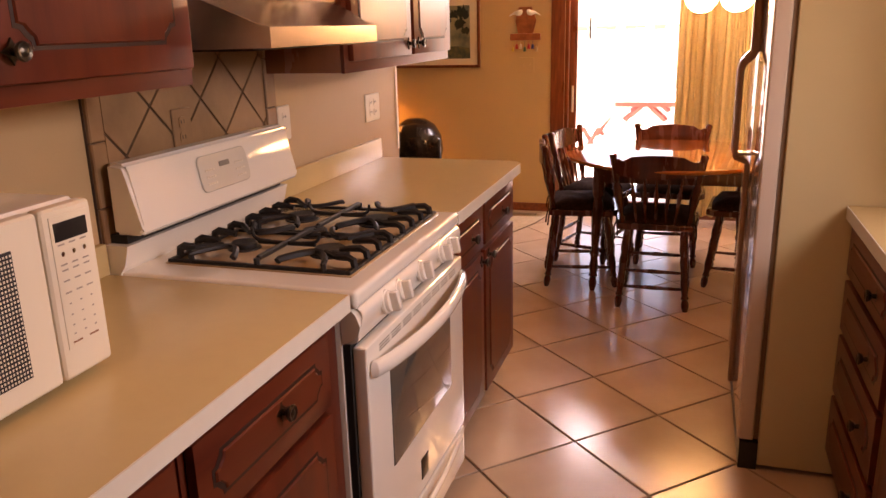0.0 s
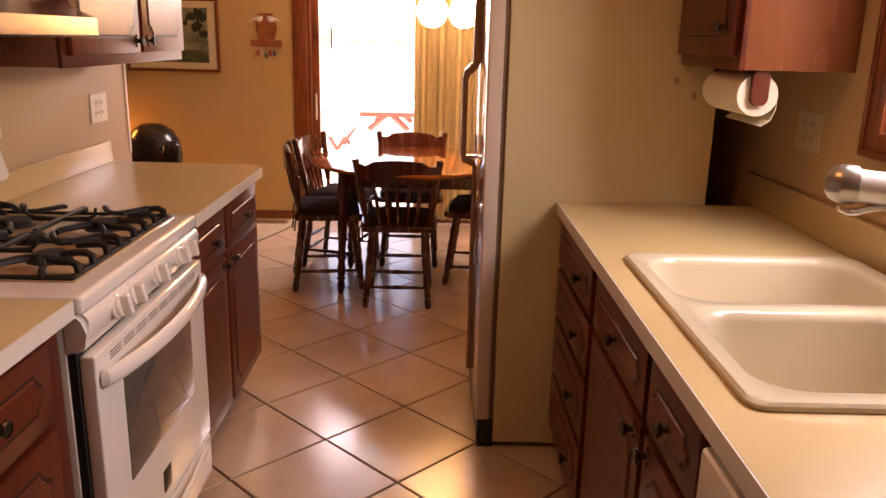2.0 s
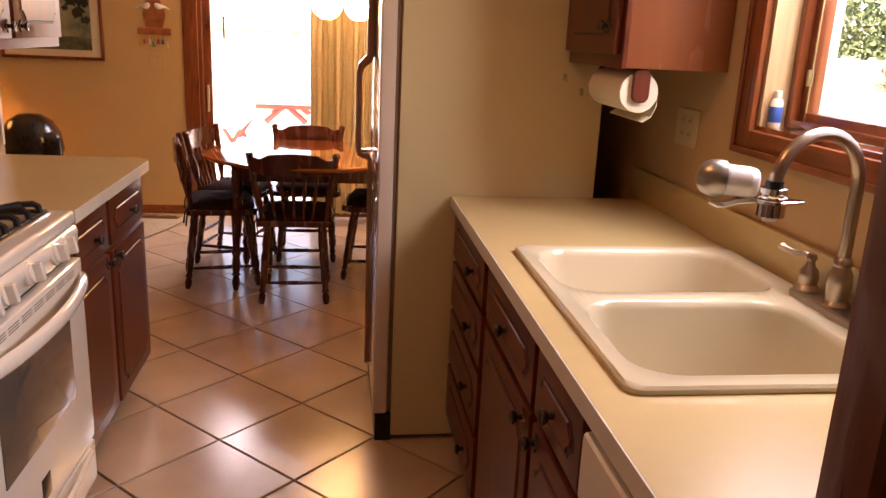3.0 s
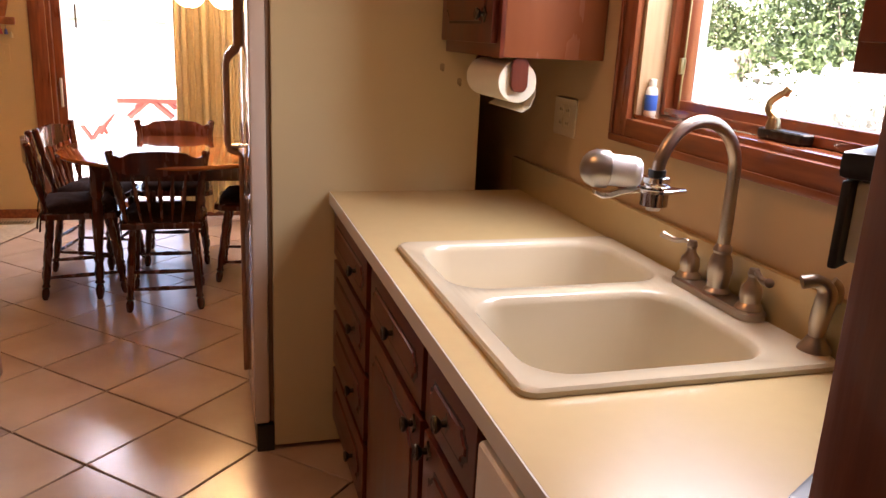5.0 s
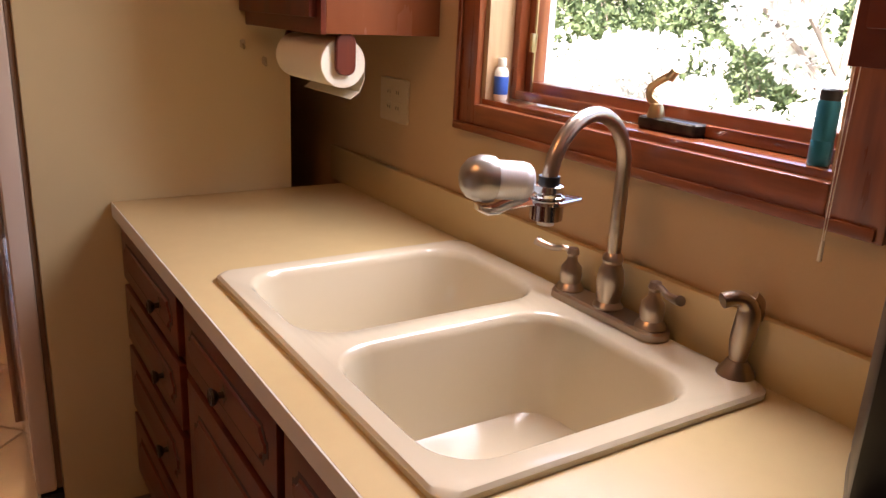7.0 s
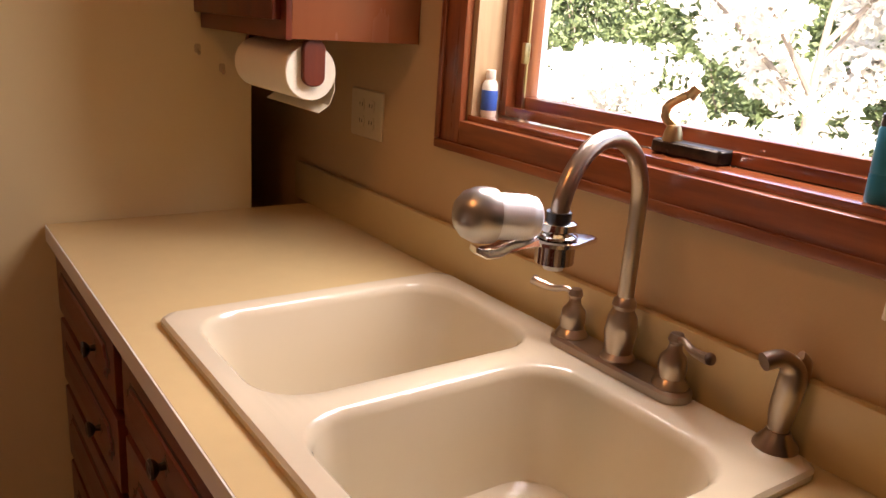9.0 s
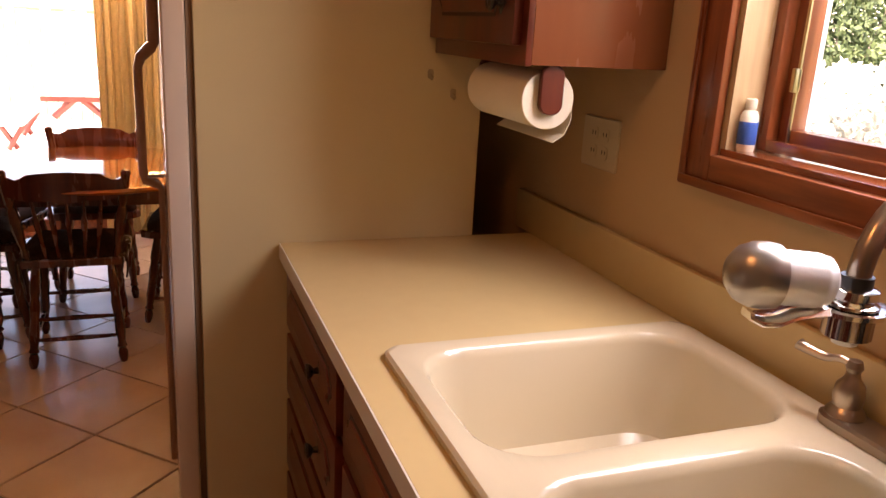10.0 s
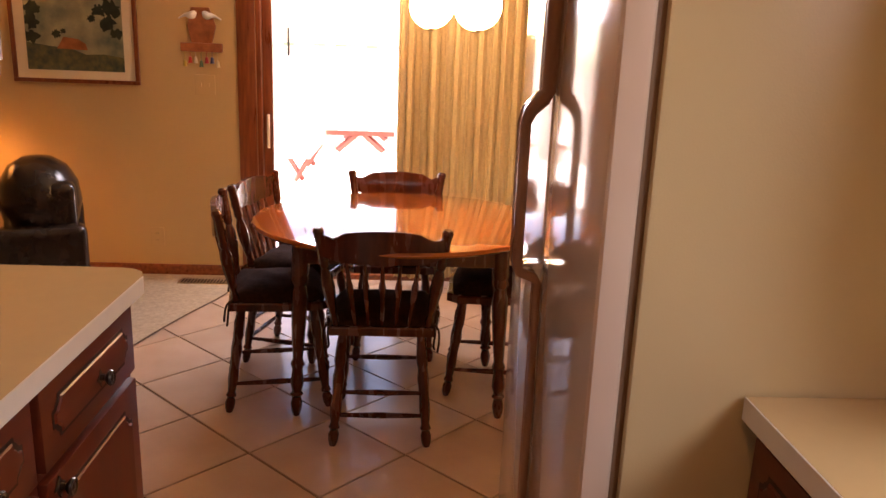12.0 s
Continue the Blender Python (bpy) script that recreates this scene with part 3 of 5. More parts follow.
    part("buttons", bm, M_WHITEP, dp, "small pale buttons", 35.0, "stuff")
    # burners and grates
    xs, ys = (0.245, 0.560), (0.165, 0.405)
    for bx, by, br in ((xs[0], ys[0], 0.040), (xs[1], ys[0], 0.046), (xs[0], ys[1], 0.034), (xs[1], ys[1], 0.040), (0.402, 0.285, 0.034)):
        bm = bmesh.new()
        lathe(bm, [(br * 1.25, 0.9285), (br * 1.2, 0.932), (br, 0.934), (br, 0.943), (br * 0.9, 0.947), (0, 0.948)], Matrix.Translation((bx, by, 0)), 22)
        part("burner_cap", bm, M_BLACK, c, "black burner cap")
    for gx0, gx1, cx in ((0.092, 0.399, xs[0]), (0.403, 0.710, xs[1])):
        bm = bmesh.new()
        g0, g1 = 0.042, 0.525
        gm = (g0 + g1) / 2
        for q in ((gx0, gx1, g0, g0 + 0.014), (gx0, gx1, g1 - 0.014, g1), (gx0, gx0 + 0.014, g0 + 0.014, g1 - 0.014), (gx1 - 0.014, gx1, g0 + 0.014, g1 - 0.014)):
            box(bm, *q, 0.929, 0.937, 0.002, 1)
        box(bm, gx0 + 0.014, gx1 - 0.014, gm - 0.006, gm + 0.006, 0.944, 0.957, 0.003, 1)
        box(bm, cx - 0.005, cx + 0.005, g0 + 0.16, g1 - 0.16, 0.944, 0.955, 0.003, 1)
        for cy, edge in ((ys[0], g0 + 0.007), (ys[1], g1 - 0.007)):
            s = 1 if edge < cy else -1
            for u in (-0.112, -0.038, 0.038, 0.112):
                e = (cx + u * (0.55 if abs(u) > 0.1 else 1.0), cy - s * (0.020 if abs(u) > 0.1 else 0.046))
                tube(bm, [(cx + u, edge, 0.931), (cx + u, edge + s * 0.003, 0.952), (cx + u, edge + s * 0.016, 0.959), (cx + u * 0.98, edge + s * 0.045, 0.957), (*e, 0.953)], [0.0088, 0.0095, 0.0092, 0.0078, 0.0062], 6, 1.2)
            for sx in (-1, 1):
                arc = [(cx + sx * (0.142 - 0.075 * math.sin(math.pi * k / 8)), cy + s * (-0.055 + 0.0145 * k), 0.953) for k in range(9)]
                tube(bm, [(gx0 + 0.007 if sx < 0 else gx1 - 0.007, arc[0][1], 0.934), (cx + sx * 0.149, arc[0][1], 0.951)] + arc + [(cx + sx * 0.150, arc[-1][1], 0.950)], 0.0068, 6, 1.3)
            tube(bm, spline([(cx, cy + s * 0.075, 0.951), (cx, cy + s * 0.045, 0.954), (cx, cy + s * 0.030, 0.964), (cx, cy + s * 0.026, 0.982)], 4), [0.006 - 0.0002 * k for k in range(13)], 6)
        for fx in (gx0 + 0.008, gx1 - 0.008):
            tube(bm, [(fx, gm, 0.930), (fx, gm, 0.952)], 0.008, 6)
        part("grate", bm, M_BLACK, c, "black cast-iron grate with curved fingers")


make_range()

# stone backsplash behind the range: framed field of diagonal tiles
ts = tagged(new("range_backsplash"), "tumbled beige stone tile panel behind the range", "", "", "structure")
part("mortar", B(XL, XL + 0.006, -2.24, -1.395, H, 1.60), M_GROUT, ts, "dark mortar")


def clip_poly(pts, x0, x1, y0, y1):
    for ax, s, lim in ((0, 1, x0), (0, -1, x1), (1, 1, y0), (1, -1, y1)):
        out = []
        for i in range(len(pts)):
            a, b = pts[i], pts[(i + 1) % len(pts)]
            da, db = s * (a[ax] - lim), s * (b[ax] - lim)
            if da >= 0:
                out.append(a)
            if da * db < 0:
                t = da / (da - db)
                out.append((a[0] + (b[0] - a[0]) * t, a[1] + (b[1] - a[1]) * t))
        pts = out
        if len(pts) < 3:
            return []
    return pts


SIDE = Matrix(((0, 0, 1, XL + 0.004), (1, 0, 0, 0), (0, 1, 0, 0), (0, 0, 0, 1)))
def stone_tiles():
    s = 0.152
    g = 0.006
    for i in range(-9, 10):
        for j in range(-9, 10):
            cu, cv = -1.80 + (i + j) * s / math.sqrt(2), 1.18 + (j - i) * s / math.sqrt(2)
            h = (s - g) / math.sqrt(2)
            p = clip_poly([(cu + h, cv), (cu, cv + h), (cu - h, cv), (cu, cv - h)], -2.185, -1.462, H + 0.01, 1.59)
            if len(p) >= 3:
                bm = bmesh.new()
                prism(bm, p, SIDE, 0.007, 0.0015)
                part("stone_tile", bm, M_STONE, ts)
    for u0, u1 in ((-2.237, -2.190), (-1.458, -1.398)):
        for k in range(5):
            bm = bmesh.new()
            z0 = H + 0.003 + k * 0.152
            prism(bm, [(u0, z0), (u1, z0), (u1, min(z0 + 0.149, 1.598)), (u0, min(z0 + 0.149, 1.598))], SIDE, 0.012, 0.003)
            part("border_tile", bm, M_STONE, ts, "beige stone border tile")


stone_tiles()

# ---- range hood ----
hd = root("range_hood", pose(-0.53, -2.208, 1.425, 0, 0, 90), "brushed steel under-cabinet range hood", "range hood")
wH = 0.756
bm = bmesh.new()
rows = []
for d0, side, z0, z1 in ((0.0, 0.080, 0.0, 0.044), (0.028, 0.072, 0.0, 0.052), (0.150, 0.020, 0.0, 0.112), (0.160, 0.010, 0.0, 0.194), (0.43, 0.0, 0.0, 0.194)):
    rows.append([bm.verts.new(p) for p in ((side, d0, z0), (wH - side, d0, z0), (wH - side, d0, z1), (side, d0, z1))])
for r0, r1 in zip(rows, rows[1:]):
    for k in range(4):
        bm.faces.new((r0[k], r0[(k + 1) % 4], r1[(k + 1) % 4], r1[k]))
bm.faces.new(rows[0])
bm.faces.new(rows[-1][::-1])
part("canopy", bm, M_HOOD, hd)
part("grease_filter", B(0.09, wH - 0.09, 0.05, 0.38, -0.006, -0.0005), M_BRONZE, hd, "dark filter under the hood")
part("control_plate", B(0.36, 0.60, 0.148, 0.1545, 0.118, 0.182, 0.003), M_CHROME, hd, "bright control plate")
for k in range(3):
    bm = bmesh.new()
    lathe(bm, [(0.011, 0), (0.011, 0.012), (0.009, 0.016), (0, 0.016)], Matrix.Translation((0.42 + 0.06 * k, 0.150, 0.15)) @ Matrix.Rotation(radians(90), 4, 'X'), 12)
    part("hood_button", bm, M_BLACKP, hd, "black hood button")


# ---- wall plates ----
def outlet(m, label="cream wall outlet plate with four sockets", gang=2, material=M_WHITEP):
    w = 0.035 * gang + 0.005
    c = root("outlet_plate", m, label, "outlet")
    bm = bmesh.new()
    prism(bm, rrect(-w, w, -0.057, 0.057, 0.006, 3), FRONT, 0.005, 0.002)
    part("plate", bm, material, c)
    for gx in ([-0.023, 0.023] if gang == 2 else [0]):
        for z in (-0.02, 0.02):
            bm = bmesh.new()
            prism(bm, rrect(gx - 0.015, gx + 0.015, z - 0.015, z + 0.015, 0.008, 3), Matrix.Translation((0, -0.0045, 0)) @ FRONT, 0.002)
            part("socket", bm, material, c)
            bm = bmesh.new()
            for sx in (-0.006, 0.006):
                box(bm, gx + sx - 0.001, gx + sx + 0.001, -0.0072, -0.0062, z - 0.003, z + 0.006)
            part("slots", bm, M_BLACKP, c, "dark slots")
    return c


outlet(pose(XL, -0.575, 1.14, 0, 0, 90))
outlet(pose(XR, -1.438, 1.203, 0, 0, -90), material=M_PLATE)
outlet(pose(XL, -1.335, 1.165, 0, 0, 90), "cream single outlet plate by the stone panel", 1)
outlet(pose(XL + 0.0115, -1.90, 1.215, 0, 0, 90), "stone-coloured outlet plate on the tile panel", 1, M_STONE)
outlet(pose(-1.235, YF, 0.245, 0, 0, 0), "tan outlet plate low on the far wall", 1, M_WALL)

# ---- microwave ----
mw = root("microwave", pose(-0.592, -3.03, H, 0, 0, 91) @ Matrix.Diagonal((1, 1, 1.13, 1)), "white countertop microwave with a perforated door window", "microwave")
part("body", B(-0.14, 0.355, 0.0, 0.36, 0.012, 0.262, 0.012, 3), M_ENAMEL, mw)
part("door", B(-0.14, 0.245, -0.03, -0.001, 0.015, 0.259, 0.010, 3), M_WHITEP, mw, "white door")
part("door_window", B(-0.09, 0.185, -0.0325, -0.029, 0.05, 0.222, 0.001), M_BLACK, mw, "grey perforated window")
bm = bmesh.new()
for i in range(46):
    for j in range(28):
        x, z = -0.086 + i * 0.0059, 0.053 + j * 0.006
        for a in ((x, z),):
            vs = [bm.verts.new((x + dx, -0.0332, z + dz)) for dx, dz in ((0, 0), (0.0032, 0), (0.0032, 0.0032), (0, 0.0032))]
            bm.faces.new(vs)
part("window_mesh", bm, M_WHITEP, mw, "pale dot screen", 0, "stuff")
cp = part("control_panel", B(0.248, 0.355, -0.03, -0.001, 0.015, 0.259, 0.010, 3), M_WHITEP, mw, "white control panel")
part("key_field", B(0.262, 0.344, -0.0315, -0.0295, 0.060, 0.247, 0.0008), M_WHITEP, cp, "inset key field")
part("display", B(0.268, 0.336, -0.0335, -0.0314, 0.212, 0.238, 0.001), M_BLACKP, cp, "dark display")
bm = bmesh.new()
for j, z in enumerate((0.206, 0.178, 0.170, 0.155, 0.138, 0.122, 0.106, 0.091, 0.078)):
    for i in range(3):
        w = 0.0065 if j < 5 else 0.002
        box(bm, 0.279 + i * 0.023 - w, 0.279 + i * 0.023 + w, -0.0319, -0.0312, z, z + 0.0022)
part("key_labels", bm, M_KEY, cp, "faint grey key labels", 0, "stuff")
for i in range(3):
    bm = bmesh.new()
    lathe(bm, [(0.0038, 0), (0.0035, 0.0012), (0, 0.0016)], Matrix.Translation((0.279 + i * 0.023, -0.0315, 0.194)) @ FRONT, 12)
    part("dot_button", bm, M_CHROME, cp, "small silvery button")
for i in (0, 1):
    part("bar_button", B(0.272 + i * 0.036, 0.292 + i * 0.036, -0.0322, -0.0312, 0.066, 0.0685), M_HANDLE, cp, "small brown bar")
for x in (-0.10, 0.31):
    for y in (0.05, 0.32):
        bm = bmesh.new()
        lathe(bm, [(0.012, 0), (0.012, 0.0125)], Matrix.Translation((x, y, 0)), 10)
        part("foot", bm, M_BLACKP, mw, "black foot")

# ---- refrigerator ----
fr = root("refrigerator", pose(0.612, -1.150, 0), "cream side-by-side refrigerator with glossy doors", "refrigerator")
part("cabinet", B(0.0, 0.68, 0.0, 0.885, 0.02, 1.755, 0.006), M_FRIDGE, fr, "cream painted steel side")
part("base_grille", B(-0.058, 0.0, 0.004, 0.875, 0.0, 0.098), M_BLACKP, fr, "black base grille")
part("door_gasket", B(-0.014, -0.001, 0.012, 0.873, 0.11, 1.75), M_GASKET, fr, "dark door gasket")
FD = -0.067
for y0, y1, hy in ((0.002, 0.455, 0.415), (0.462, 0.883, 0.502)):
    d = part("door", B(FD, -0.015, y0, y1, 0.105, 1.755, 0.012, 3), M_FRIDGED, fr, "glossy cream door")
    sgn = 1 if y0 < 0.1 else -1
    yc = 0.4585 - sgn * 0.012
    bm = bmesh.new()
    tube(bm, [(FD - 0.012, yc, 1.75), (FD - 0.014, yc, 1.355), (FD - 0.024, yc - sgn * 0.002, 1.340), (FD - 0.048, yc - sgn * 0.004, 1.315), (FD - 0.056, yc - sgn * 0.005, 1.29),
              (FD - 0.056, yc - sgn * 0.005, 1.01), (FD - 0.050, yc - sgn * 0.004, 0.985), (FD - 0.02, yc, 0.972), (FD - 0.010, yc, 0.96), (FD - 0.008, yc, 0.115)],
         [0.013, 0.014, 0.015, 0.013, 0.0105, 0.0105, 0.011, 0.010, 0.008, 0.008], 10, 1.1)
    part("door_handle", bm, M_HANDLE, d, "long brownish moulded handle")
    part("handle_pocket", B(FD - 0.046, FD - 0.001, yc - 0.010, yc + 0.010, 0.992, 1.004, 0.003), M_CHROME, d, "chrome handle foot")
part("hinge_cover", B(-0.06, 0.03, 0.02, 0.10, 1.756, 1.775, 0.004), M_WHITEP, fr)

# ---- sink ----
sk = root("kitchen_sink", pose(0, 0, 0), "bisque enamelled double-bowl sink let into the worktop", "sink")


def make_sink():
    bm = bmesh.new()
    n = 6
    outer = rrect(0.857, 1.437, -2.672, -1.835, 0.03, n)
    b1 = rrect(0.897, 1.385, -2.208, -1.875, 0.085, n)
    b2 = rrect(0.897, 1.34, -2.625, -2.268, 0.08, n)

    def loop(pts, z):
        return [bm.verts.new((x, y, z)) for x, y in pts]

    def inset(pts, d):
        cx = (min(p[0] for p in pts) + max(p[0] for p in pts)) / 2
        cy = (min(p[1] for p in pts) + max(p[1] for p in pts)) / 2
        hx = max(p[0] for p in pts) - cx
        hy = max(p[1] for p in pts) - cy
        return [(cx + (x - cx) * (1 - d / hx), cy + (y - cy) * (1 - d / hy)) for x, y in pts]

    def bridge(a, b):
        for i in range(len(a)):
            bm.faces.new((a[i], a[(i + 1) % len(a)], b[(i + 1) % len(a)], b[i]))

    lo = [loop(outer, H + 0.0005), loop(outer, H + 0.009), loop(inset(outer, 0.005), H + 0.014)]
    bridge(lo[0], lo[1])
    bridge(lo[1], lo[2])
    edges = [bm.edges.get((lo[2][i], lo[2][(i + 1) % len(outer)])) for i in range(len(outer))]
    for b in (b1, b2):
        rows = [loop(inset(b, -0.006), H + 0.014), loop(inset(b, 0.0), H + 0.010), loop(inset(b, 0.006), H - 0.004),
                loop(inset(b, 0.018), H - 0.12), loop(inset(b, 0.032), H - 0.165), loop(inset(b, 0.07), H - 0.182), loop(inset(b, 0.15), H - 0.186)]
        for r0, r1 in zip(rows, rows[1:]):
            bridge(r0, r1)
        bm.faces.new(rows[-1])
        edges += [bm.edges.get((rows[0][i], rows[0][(i + 1) % len(b)])) for i in range(len(b))]
    bmesh.ops.triangle_fill(bm, edges=edges, use_beauty=True)
    part("basin", bm, M_SINK, sk, "bisque enamel basin with two bowls", 40)
    for cy in (-2.05, -2.45):
        bm = bmesh.new()
        lathe(bm, [(0.0, H - 0.1845), (0.028, H - 0.184), (0.032, H - 0.181), (0.042, H - 0.181), (0.044, H - 0.186)], Matrix.Translation((1.115, cy, 0)), 20)
        part("drain", bm, M_CHROME, sk, "steel drain")


make_sink()

# ---- faucet ----
fc = root("kitchen_faucet", pose(1.410, -2.345, H + 0.0145), "brushed nickel gooseneck faucet with two lever handles", "faucet")
bm = bmesh.new()
prism(bm, rrect(-0.03, 0.03, -0.135, 0.135, 0.028), Matrix(), 0.016, 0.004)
part("base_plate", bm, M_NICKEL, fc)
bm = bmesh.new()
lathe(bm, [(0.026, 0.012), (0.027, 0.02), (0.021, 0.028), (0.023, 0.045), (0.025, 0.06), (0.022, 0.085), (0.016, 0.098), (0.019, 0.104), (0.017, 0.112), (0.012, 0.118)], Matrix(), 22)
part("spout_base", bm, M_NICKEL, fc)
SD = Vector((-0.98, -0.20, 0)).normalized()
bm = bmesh.new()
R = 0.10
pts = [(0, 0, 0.11), (0, 0, 0.18), (0, 0, 0.235)] + [tuple(SD * (R - R * math.cos(radians(a))) + Vector((0, 0, 0.262 + R * math.sin(radians(a))))) for a in range(0, 181, 12)] + [tuple(SD * 2 * R + Vector((0, 0, 0.258)))]
tube(bm, pts, 0.0125, 14)
part("spout", bm, M_NICKEL, fc, "curved brushed nickel spout")
for s in (-1, 1):
    bm = bmesh.new()
    lathe(bm, [(0.026, 0.012), (0.027, 0.018), (0.024, 0.024), (0.019, 0.03), (0.021, 0.044), (0.019, 0.06), (0.011, 0.07), (0.009, 0.08), (0.012, 0.086), (0.009, 0.096), (0, 0.098)], Matrix.Translation((0, s * 0.102, 0)), 18)
    part("valve", bm, M_NICKEL, fc)
    bm = bmesh.new()
    d = Vector((-0.35, s * 1.0, 0)).normalized()
    pts = spline([Vector((0, s * 0.102, 0.088)), Vector((0, s * 0.102, 0.092)) + d * 0.02, Vector((0, s * 0.102, 0.087)) + d * 0.04, Vector((0, s * 0.102, 0.09)) + d * 0.07, Vector((0, s * 0.102, 0.094)) + d * 0.082], 4)
    tube(bm, pts, [0.005 + 0.0045 * (i / (len(pts) - 1)) ** 2 if i < len(pts) - 1 else 0.004 for i in range(len(pts))], 10)
    part("lever", bm, M_NICKEL, fc, "small curved lever")
# side sprayer
sp = root("side_sprayer", pose(1.422, -2.612, H + 0.0145), "brushed nickel side sprayer in its holder", "faucet sprayer")
bm = bmesh.new()
lathe(bm, [(0.029, 0), (0.028, 0.004), (0.018, 0.018), (0.015, 0.024), (0, 0.024)], Matrix(), 20)
part("holder", bm, M_NICKEL, sp)
bm = bmesh.new()
pts = spline([(0, 0, 0.022), (0, 0, 0.05), (0.004, -0.002, 0.085), (0.004, 0.0, 0.108), (-0.012, 0.008, 0.122), (-0.034, 0.018, 0.118)], 4)
tube(bm, pts, [0.012 + 0.006 * math.sin(math.pi * min(1, i / len(pts) * 1.4)) for i in range(len(pts))], 14)
part("spray_head", bm, M_NICKEL, sp)
bm = bmesh.new()
tube(bm, spline([(0.012, -0.002, 0.124), (0.024, -0.006, 0.112), (0.026, -0.006, 0.085)], 4), 0.006, 8, 1.5)
part("trigger", bm, M_NICKEL, sp)
# water filter on the spout's end
TIP = Vector((1.410, -2.345, H + 0.0145 + 0.255)) + SD * (2 * R)
wf = root("water_filter", Matrix.Translation(TIP), "chrome and silver faucet water filter clamped on the spout's end", "water filter")
bm = bmesh.new()
lathe(bm, [(0.013, 0.020), (0.0165, 0.020), (0.0165, 0.008), (0, 0.008)], Matrix(), 22)
part("collar_nut", bm, M_BLACKP, wf, "black collar nut")
bm = bmesh.new()
lathe(bm, [(0.019, 0.008), (0.024, 0.006), (0.024, -0.003), (0.020, -0.006), (0.027, -0.010), (0.027, -0.013)], Matrix(), 24)
part("collar", bm, M_CHROME, wf, "chrome collar")
bd = Vector((-0.96, 0.27, 0)).normalized()
side = Vector((-bd.y, bd.x, 0))
bm = bmesh.new()
outline = [(0.036 * math.cos(a), 0.033 * math.sin(a)) for a in [radians(d) for d in range(40, 321, 20)]] + [(0.05, -0.010), (0.057, -0.005), (0.057, 0.005), (0.05, 0.010)]
fm = Matrix((( -bd.x, side.x, 0, 0), (-bd.y, side.y, 0, 0), (0, 0, 1, -0.021), (0, 0, 0, 1)))
prism(bm, outline, fm, 0.007, 0.002)
part("top_plate", bm, M_CHROME, wf, "flat chrome plate with a tongue")
bm = bmesh.new()
prof = [(0.030, -0.0165, 0.017), (0.050, -0.019, 0.017), (0.066, -0.022, 0.018), (0.084, -0.029, 0.020), (0.100, -0.030, 0.018), (0.114, -0.024, 0.012)]
rows = []
for d, z, w in prof:
    p = bd * d
    rows.append([bm.verts.new(p + side * sx * w + Vector((0, 0, z + dz))) for sx, dz in ((-1, -0.003), (-0.8, 0.003), (0.8, 0.003), (1, -0.003), (0.8, -0.006), (-0.8, -0.006))])
for r0, r1 in zip(rows, rows[1:]):
    for k in range(6):
        bm.faces.new((r0[k], r0[(k + 1) % 6], r1[(k + 1) % 6], r1[k]))
bm.faces.new(rows[0])
bm.faces.new(rows[-1][::-1])
part("arm", bm, M_CHROME, wf, "chrome arm curving under the cartridge", 60)
bm = bmesh.new()
n = 40
ring = [[bm.verts.new(((0.0245 + 0.001 * (k % 2)) * math.cos(2 * math.pi * k / n), (0.0245 + 0.001 * (k % 2)) * math.sin(2 * math.pi * k / n), z)) for k in range(n)] for z in (-0.0215, -0.047)]
for k in range(n):
    bm.faces.new((ring[0][k], ring[0][(k + 1) % n], ring[1][(k + 1) % n], ring[1][k]))
bm.faces.new(ring[0])
bm.faces.new(ring[1][::-1])
part("outlet", bm, M_CHROMED, wf, "ribbed dark chrome outlet")
bm = bmesh.new()
lathe(bm, [(0.014, -0.0475), (0.013, -0.056), (0, -0.056)], Matrix(), 18)
part("outlet_tip", bm, M_CAPS, wf, "pale outlet tip")
bm = bmesh.new()
cm = Matrix.Translation(bd * 0.030 + Vector((0, 0, 0.012))) @ Matrix.Rotation(radians(-4), 4, side) @ bd.to_track_quat('Z', 'Y').to_matrix().to_4x4()
lathe(bm, [(0, 0), (0.022, 0.001), (0.027, 0.006), (0.028, 0.012)] + [(0.029 + 0.0006 * (k % 2), 0.014 + 0.0045 * k) for k in range(11)], cm, 28)
part("cartridge", bm, M_CAPS, wf, "silvery white ribbed cartridge")
bm = bmesh.new()
lathe(bm, [(0.030, 0.0595), (0.0345, 0.062), (0.0355, 0.072), (0.0345, 0.086), (0.029, 0.099), (0.019, 0.108), (0.008, 0.112), (0, 0.1125)], cm, 32)
part("dome", bm, M_SATIND, wf, "rounded satin silver end")

# ---- kitchen window ----
wi = tagged(new("window_1"), "red oak kitchen casement window with a deep sill", "window", "", "structure")
part("casing", B(XR - 0.02, XR - 0.001, WY1, WY1 + 0.085, WZ0 - 0.065, WZ1 + 0.085, 0.004), M_TRIM, wi)
part("casing", B(XR - 0.02, XR - 0.001, WY0 - 0.085, WY0, WZ0 - 0.065, WZ1 + 0.085, 0.004), M_TRIM, wi)
part("casing", B(XR - 0.02, XR - 0.001, WY0 - 0.0, WY1, WZ1, WZ1 + 0.085, 0.004), M_TRIMY, wi)
part("casing", B(XR - 0.02, XR - 0.001, WY0, WY1, WZ0 - 0.065, WZ0, 0.004), M_TRIMY, wi)
part("casing_bead", B(XR - 0.027, XR - 0.0205, WY0 - 0.075, WY1 + 0.075, WZ0 - 0.062, WZ0 - 0.045, 0.003), M_TRIMY, wi)
part("casing_bead", B(XR - 0.027, XR - 0.0205, WY1 + 0.06, WY1 + 0.075, WZ0 - 0.044, WZ1 + 0.06, 0.003), M_TRIM, wi)
